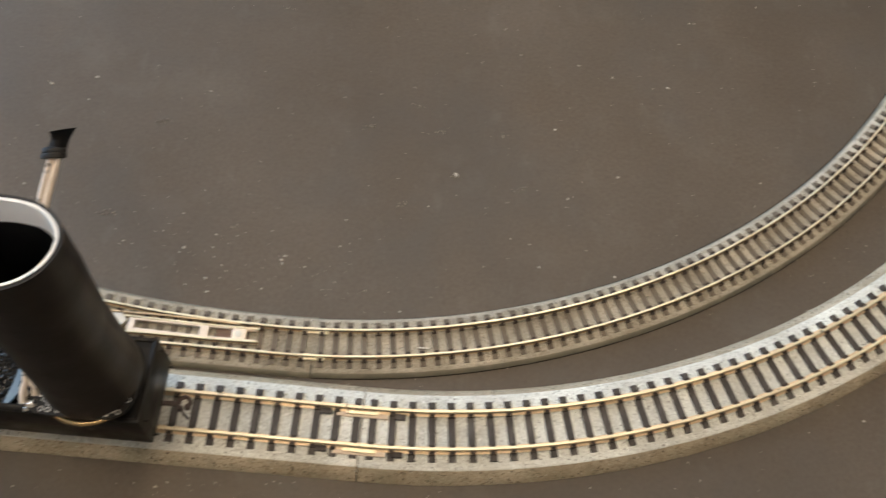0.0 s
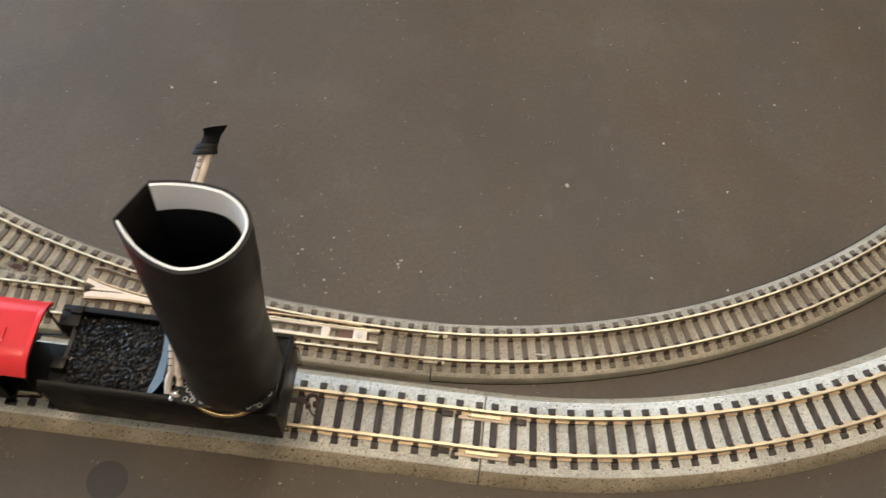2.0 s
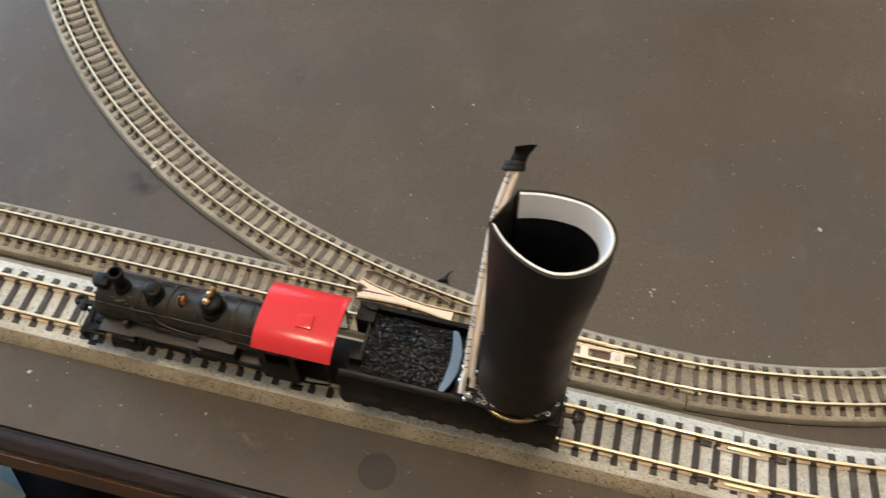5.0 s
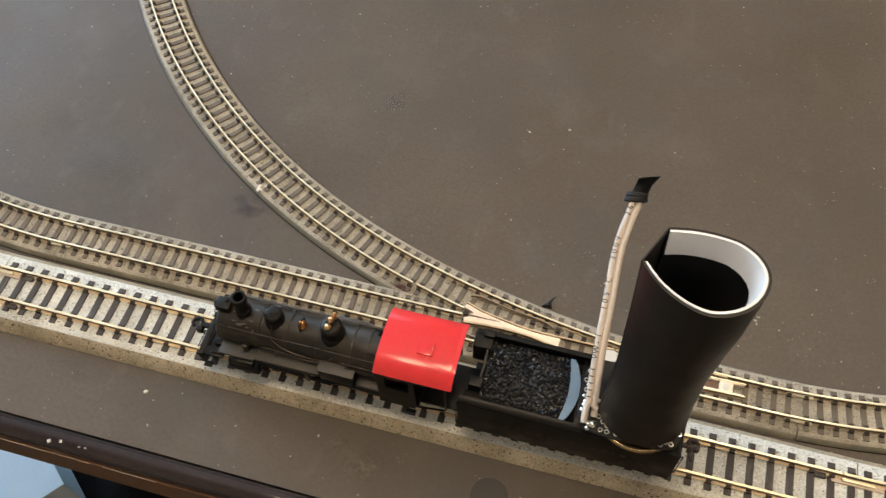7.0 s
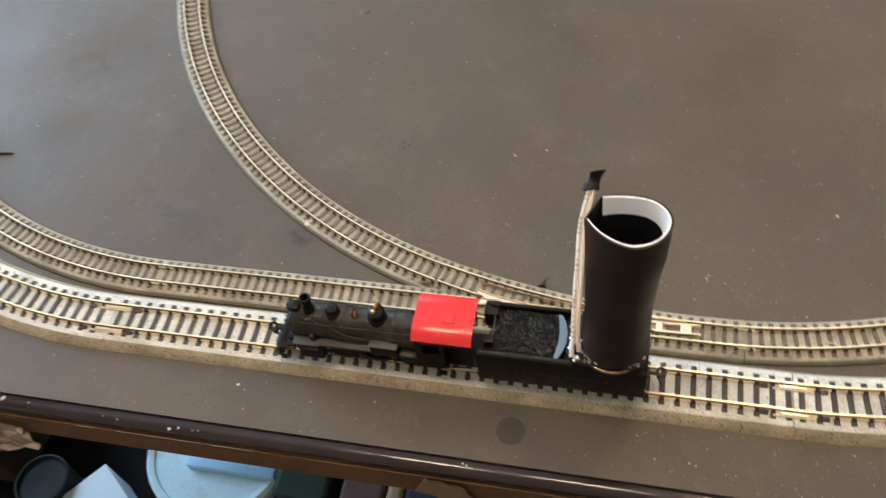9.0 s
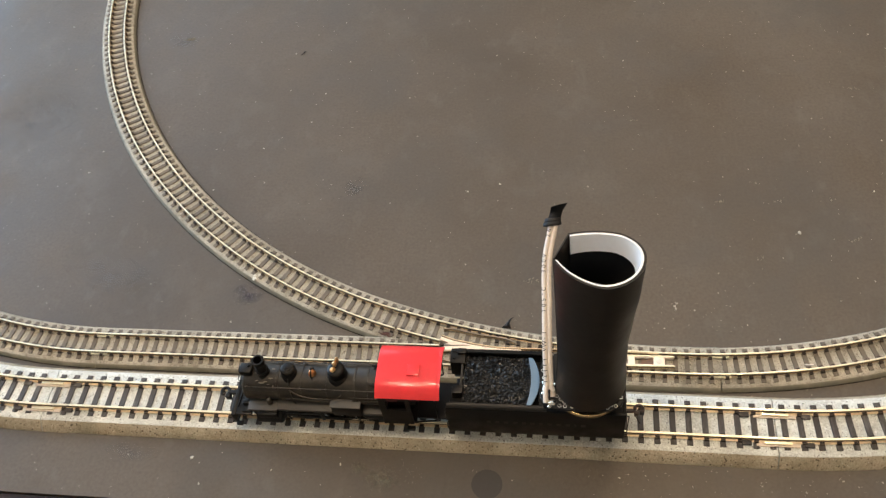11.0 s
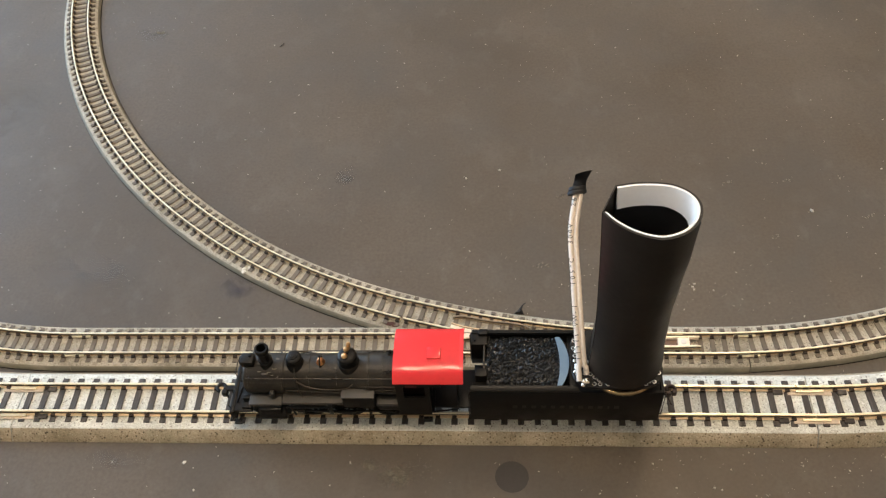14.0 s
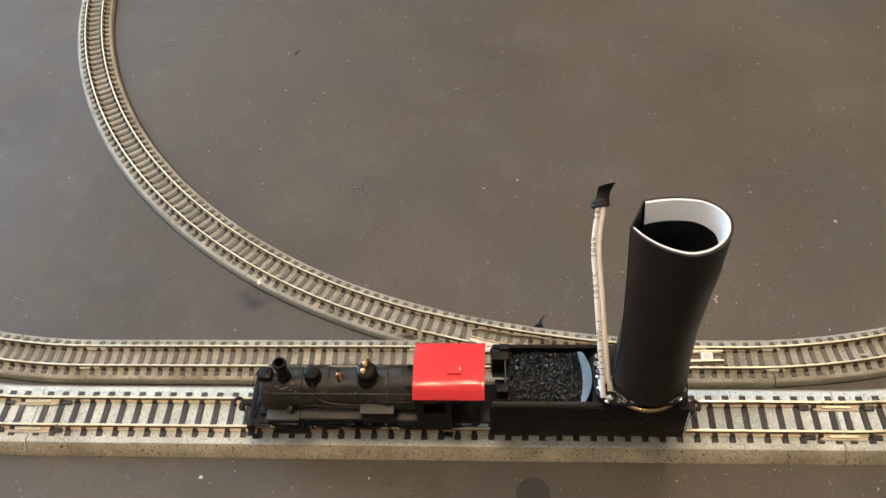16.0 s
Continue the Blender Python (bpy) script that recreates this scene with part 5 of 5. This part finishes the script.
# ---------------------------------------------------------------- marks and crumbs on the table
bm = lathe(bmesh.new(), [(0.50, 0.0), (0.50, 0.004), (0.001, 0.004)], (3.32, -2.23, 0.002), seg=40)
single("ring_mark", bm, SMUDGE, (3.32, -2.23, 0), "dark round stain on the table by the track", "stain", smooth=False)


def scrap(name, pts, z, r, label, category="scrap", mat=HAIR):
    bm = bmesh.new()
    line = smooth_line([(x, y, z + h) for x, y, h in pts], 5)
    for p, q in zip(line, line[1:]):
        rod(bm, p, q + (q - p) * 0.2, r, r * 0.75, 7)
    return single(name, bm, mat, (pts[0][0], pts[0][1], 0), label, category)


bm = bmesh.new()
for x, y, z in ((3.46, 3.62, 0.0), (3.80, 3.66, 0.0), (3.62, 3.80, 0.0), (3.50, 3.66, 0.10), (3.70, 3.70, 0.13), (3.66, 3.80, 0.12), (3.70, 3.86, 0.10)):
    bm.verts.new((x, y, z))
bmesh.ops.convex_hull(bm, input=bm.verts[:])
tail = smooth_line([(3.66, 3.76, 0.09), (3.73, 3.86, 0.16), (3.79, 3.93, 0.21), (3.88, 3.97, 0.23)], 4)
for k, (p0, p1) in enumerate(zip(tail, tail[1:])):
    rod(bm, p0, p1, 0.05 * (1 - k / 14), 0.05 * (1 - (k + 1) / 14), 6)
single("tape_scrap", bm, HAIR, (3.6, 3.75, 0), "torn black tape scrap beside the switch", "scrap", smooth=False)
bm = bmesh.new()
for k in range(26):
    a, r = 2.4 * k, math.sqrt(k / 26)
    bm.verts.new((-0.62 + 0.30 * r * math.cos(a), 3.08 + 0.11 * r * math.sin(a) - 0.05 * r * math.cos(a), 0.252 + (0.05 + 0.02 * math.sin(5 * k)) * (1 - r)))
bmesh.ops.convex_hull(bm, input=bm.verts[:])
single("dirt_crumb", bm, DIRT, (-0.62, 3.08, 0.25), "dark reddish brown dirt lump between the diverging rails", "dirt", smooth=False)
scrap("black_scrap", [(-22.4, 7.65, 0.03), (-21.8, 7.8, 0.05), (-21.1, 7.9, 0.03)], 0.0, 0.06, "thin black sliver on the table")
scrap("black_scrap", [(-6.9, 18.45, 0.02), (-6.82, 18.55, 0.03), (-6.76, 18.7, 0.02)], 0.0, 0.022, "tiny black fibre on the table")

rng = random.Random(11)
bm = bmesh.new()


def fleck(x, y, size, z=0.0):
    """A thin crumb of dust."""
    n = rng.choice((3, 4, 4, 5))
    a0, stretch = rng.random() * 6.28, rng.uniform(0.4, 1.0)
    top = []
    for k in range(n):
        a = 6.283 * k / n + rng.uniform(-0.4, 0.4)
        u, v = size * math.cos(a), size * stretch * math.sin(a)
        top.append((x + u * math.cos(a0) - v * math.sin(a0), y + u * math.sin(a0) + v * math.cos(a0)))
    lo = [bm.verts.new((*p, z + 0.001)) for p in top]
    hi = [bm.verts.new((x + (p[0] - x) * 0.7, y + (p[1] - y) * 0.7, z + 0.012 + size * 0.25)) for p in top]
    bm.faces.new(hi)
    for k in range(n):
        bm.faces.new((lo[k], lo[(k + 1) % n], hi[(k + 1) % n], hi[k]))


for x, y, s in ((1.71, 10.07, 0.055), (3.0, 10.49, 0.06), (2.41, 18.3, 0.05), (9.77, -1.94, 0.05), (14.35, 8.24, 0.09), (21.1, 12.47, 0.07),
                (7.73, 3.60, 0.05), (7.1, 3.75, 0.05), (7.6, 4.0, 0.05), (-1.57, -1.82, 0.06), (-15.0, 10.9, 0.05), (-7.4, 12.4, 0.06), (-8.9, 9.0, 0.05), (13.8, 2.44, 0.0)):
    if s:
        fleck(x, y, s)
for k in range(9):
    fleck(9.64 + rng.gauss(0, 0.08), 4.80 + rng.gauss(0, 0.08), rng.uniform(0.025, 0.05))
for k in range(1900):
    x, y = rng.uniform(-30, 40), rng.uniform(-3.3, 34)
    near = 1.0 if y > 3 else 1.4
    fleck(x, y, min(0.05, 0.011 * near * rng.paretovariate(2.6)))
for k in range(150):
    fleck(rng.gauss(13, 4), rng.uniform(-3.3, -1.35), min(0.045, 0.012 * rng.paretovariate(2.4)))
for k in range(90):
    fleck(rng.gauss(8.5, 3.0), 3.7 + abs(rng.gauss(0, 1.6)), min(0.045, 0.012 * rng.paretovariate(2.4)))
for k in range(45):
    fleck(rng.gauss(0.55, 0.45), -2.05 + rng.gauss(0, 0.22), rng.uniform(0.006, 0.012))
single("dust_specks", bm, DUST, (0, 0, 0), "scattered pale dust crumbs on the dark table", "dust", kind="stuff", smooth=False)


def film_of_dirt(name, colour, strength, scale):
    """A thin see-through layer of dust or grime, patchy and fading out to its rim."""
    m = bpy.data.materials.new(name)
    m.use_nodes = True
    n, l = m.node_tree.nodes, m.node_tree.links
    b = n["Principled BSDF"]
    b.inputs["Base Color"].default_value, b.inputs["Roughness"].default_value = (*colour, 1), 0.8
    co, noise, rim = n.new("ShaderNodeTexCoord"), n.new("ShaderNodeTexNoise"), n.new("ShaderNodeTexGradient")
    rim.gradient_type = "SPHERICAL"
    back = n.new("ShaderNodeVectorMath")
    back.operation = "MULTIPLY_ADD"
    back.inputs[1].default_value, back.inputs[2].default_value = (2, 2, 0), (-1, -1, 0)
    l.new(co.outputs["Generated"], back.inputs[0])
    l.new(back.outputs[0], rim.inputs["Vector"])
    noise.inputs["Scale"].default_value, noise.inputs["Detail"].default_value, noise.inputs["Roughness"].default_value = scale, 7.0, 0.65
    l.new(co.outputs["Object"], noise.inputs["Vector"])
    patch, both = n.new("ShaderNodeMapRange"), n.new("ShaderNodeMath")
    patch.inputs["From Min"].default_value, patch.inputs["From Max"].default_value, patch.inputs["To Max"].default_value = 0.42, 0.66, strength
    both.operation = "MULTIPLY"
    l.new(noise.outputs["Fac"], patch.inputs["Value"])
    l.new(patch.outputs[0], both.inputs[0])
    l.new(rim.outputs["Fac"], both.inputs[1])
    l.new(both.outputs[0], b.inputs["Alpha"])
    return m


TAN_FILM = film_of_dirt("tan_grime_film", (0.27, 0.235, 0.165), 0.7, 520)
GREY_FILM = film_of_dirt("grey_dust_film", (0.22, 0.215, 0.22), 0.30, 130)
PLUM_FILM = film_of_dirt("plum_grime_film", (0.085, 0.074, 0.098), 0.55, 160)
for x, y, rx, ry, turn, mat, lab in ((-0.15, -2.25, 0.65, 0.50, 0.3, TAN_FILM, "tan patch of dried grime on the table"), (-0.95, -1.90, 0.35, 0.22, -0.4, TAN_FILM, "tan patch of dried grime on the table"),
                                     (-6.3, 4.85, 0.75, 0.55, 0.5, PLUM_FILM, "plum-grey smear on the table beside the branch track"), (-13.1, 19.6, 0.9, 0.6, 0.2, GREY_FILM, "faint grey dust smear on the table"),
                                     (-3.0, 10.3, 0.7, 0.4, 0.9, GREY_FILM, "faint grey dust smear on the table"), (-12.2, 5.6, 2.4, 0.9, -0.35, GREY_FILM, "faint grey dust smear on the table"),
                                     (-8.9, -1.75, 1.1, 0.35, -0.1, GREY_FILM, "faint grey dust smear on the table"),
                                     (-19.0, 14.0, 3.0, 1.6, 0.6, GREY_FILM, "faint grey dust smear on the table")):
    smear = bmesh.new()
    lathe(smear, [(1.0, 0.001), (1.0, 0.004), (0.001, 0.004)], (0, 0, 0), seg=32)
    smear.transform(Matrix.Translation((x, y, 0)) @ Matrix.Rotation(turn, 4, "Z") @ Matrix.Diagonal((rx, ry, 1, 1)))
    tagged(single("grime_smear", smear, mat, (x, y, 0), lab, "smear", smooth=False), lab, "smear", "smears on the table")
# worn pale scuffs in the laminate
SCUFFS = ((11.6, 9.7, 12, 0.12), (13.7, 9.77, 10, 0.2), (15.7, 9.86, 9, 0.2), (16.3, 7.94, 14, 0.16), (14.3, 8.2, 5, 0.06), (5.3, 9.1, 14, 0.16), (8.1, 5.7, 6, 0.08), (13.0, 10.7, 5, 0.1),
          (4.5, 5.75, 14, 0.22), (12.8, 7.0, 7, 0.12), (-12.8, 19.7, 60, 0.16), (8.4, 14.1, 8, 0.15), (4.2, 16.1, 6, 0.12), (17.6, 16.0, 9, 0.2))
bm = bmesh.new()
for x, y, n, spread in SCUFFS:
    lean = rng.uniform(-0.6, 0.6)
    for k in range(n):
        u, v = rng.gauss(0, spread), rng.gauss(0, spread * 0.35)
        fleck(x + u * math.cos(lean) - v * math.sin(lean), y + u * math.sin(lean) + v * math.cos(lean), rng.uniform(0.014, 0.040))
single("scuff_marks", bm, SCUFF, (0, 10, 0), "faint pale scuffs worn into the dark table", "scuffs", kind="stuff", smooth=False)
bm = bmesh.new()


def edge_height(y):
    """Top of the rounded edge strip."""
    c = min(1.0, max(-1.0, (-(y - EDGE + 0.03) - 0.20) / 0.34))
    return -0.33 + 0.31 * math.sqrt(1 - c * c)


for x, y, s in ((-8.70, -3.85, 0.085), (-8.36, -3.79, 0.06), (-7.62, -3.79, 0.05), (-15.5, -3.64, 0.13), (-11.34, -3.75, 0.03), (-10.75, -3.80, 0.06), (-14.4, -3.67, 0.04), (-7.8, -3.80, 0.05), (1.9, -3.60, 0.05), (2.05, -3.66, 0.06)):
    fleck(x, y, s, edge_height(y) - 0.004)
fleck(-6.72, -1.86, 0.08)
for k in range(14):
    fleck(-6.08 + rng.gauss(0, 0.09), 5.46 + rng.gauss(0, 0.06), rng.uniform(0.05, 0.09), 0.245)
single("paint_flecks", bm, WHITE_PLASTIC, (-8, -3.9, -0.3), "white paint flecks on table edge and track", "paint fleck", kind="stuff", smooth=False)
bm = box(bmesh.new(), 13.66, 13.95, 2.40, 2.44, 0.288, 0.32, 0.01)
single("white_chip", bm, WHITE_PLASTIC, (13.8, 2.44, 0.288), "tiny white plastic chip between the rails", "chip")

# ---------------------------------------------------------------- below the table edge
bm = box(bmesh.new(), -60, 60, -3, 45, -44, -42.5, 0.1)
single("lower_shelf", bm, GAP, (0, 20, -44), "dark shelf board under the table", "shelf", smooth=False)
lid = thing("storage_tub", (-23.6, 9, -42.5), "pale blue round plastic tub with lid under the table", "tub")
bm = lathe(bmesh.new(), [(5.0, 0), (5.5, 4.5), (5.9, 4.7), (5.95, 5.2), (5.7, 5.5), (5.3, 5.45), (5.2, 5.3), (0.001, 5.3)], (-23.7, 9.0, -42.5), seg=56)
part("lid", bm, LID, lid)
bm = box(bmesh.new(), -25.6, -18.2, 6.9, 11.0, -37.3, -36.5, 0.12)
part("handle_bar", bm, HANDLE, lid, "blue raised bar on the lid")
bm = lathe(bmesh.new(), [(2.0, 0), (2.2, 5.0), (2.25, 5.6), (2.05, 5.7), (1.9, 5.4), (0.001, 5.3)], (-37.2, 4.0, -42.5), seg=36)
single("jar", bm, GREEN_GREY, (-37.4, 4.6, -42.5), "dark grey-green round jar under the table", "jar")
bm = box(bmesh.new(), -3.6, 3.6, -3.6, 3.6, 0, 5, 0.06, m=Matrix.Translation((-32.2, 1.3, -42.5)) @ Matrix.Rotation(radians(52), 4, "Z"))
single("white_box", bm, PAPER, (-32.2, 1.3, -42.5), "white paper box lying under the table", "box", smooth=False)
for x0, x1, mt, lab in ((-50, -42, DARK_WOOD, "dark brown wooden box under the table"), (-17.4, -13.2, GREEN_CLOTH, "dark green folded cloth under the table"), (-12.2, -8.9, MAROON, "maroon folded cloth under the table"),
                        (-8.7, -7.5, CARD, "brown card file under the table"), (-7.3, -3.4, NAVY, "navy folded cloth under the table"),
                        (1.0, 7.0, WOOD, "brown wooden box under the table"), (7.4, 8.0, PAPER, "thin white pad standing under the table"), (9.0, 20.0, NAVY, "dark blue-grey box under the table"), (21.0, 34.0, MAROON, "dull reddish box under the table")):
    bm = box(bmesh.new(), x0, x1, 5, 16, -42.5, -35, 0.3)
    kind_name = "folded_cloth" if "cloth" in lab else ("paper_pad" if "pad" in lab else "box")
    single(kind_name, bm, mt, ((x0 + x1) / 2, 10, -42.5), lab, kind_name.split("_")[-1], smooth=False)


def sheet(corners, nu, nv, wave, thick, crumple=0.0):
    """A creased sheet between four corners: top left, top right, bottom left, bottom right."""
    tl, tr, bl, br = [Vector(c) for c in corners]
    bm = bmesh.new()
    g = []
    for a in range(nu + 1):
        u = a / nu
        row = []
        for b in range(nv + 1):
            v = b / nv
            p = (tl * (1 - u) + tr * u) * (1 - v) + (bl * (1 - u) + br * u) * v
            p.y -= wave * (abs(math.sin(2.3 * math.pi * u + 1.4 * v)) + 0.6 * abs(math.sin(3.1 * math.pi * v + u)))
            p += Vector((rng.uniform(-1, 1), rng.uniform(-1.4, 0.2), rng.uniform(-1, 1))) * crumple
            row.append(bm.verts.new(p))
        g.append(row)
    for a in range(nu):
        for b in range(nv):
            bm.faces.new((g[a][b], g[a + 1][b], g[a + 1][b + 1], g[a][b + 1]))
    bmesh.ops.solidify(bm, geom=bm.faces[:], thickness=thick)
    return bm


bm = sheet(((0.65, -4.07, -0.52), (1.95, -4.07, -0.75), (0.10, -4.12, -1.75), (2.6, -4.20, -2.6)), 10, 8, 0.05, 0.03, 0.04)
single("cardboard_strip", bm, CARD, (1.2, -4.1, -1.2), "crumpled tan cardboard strip stuck on the table edge", "cardboard")
bm = sheet(((-18.6, -4.08, -1.5), (-15.15, -4.08, -0.95), (-18.9, -4.3, -4.4), (-14.75, -4.14, -2.4)), 9, 6, 0.10, 0.012, 0.16)
single("copper_foil", bm, FOIL, (-16.5, -4.1, -1.5), "crumpled shiny copper-toned tape at the table edge", "tape", smooth=False)
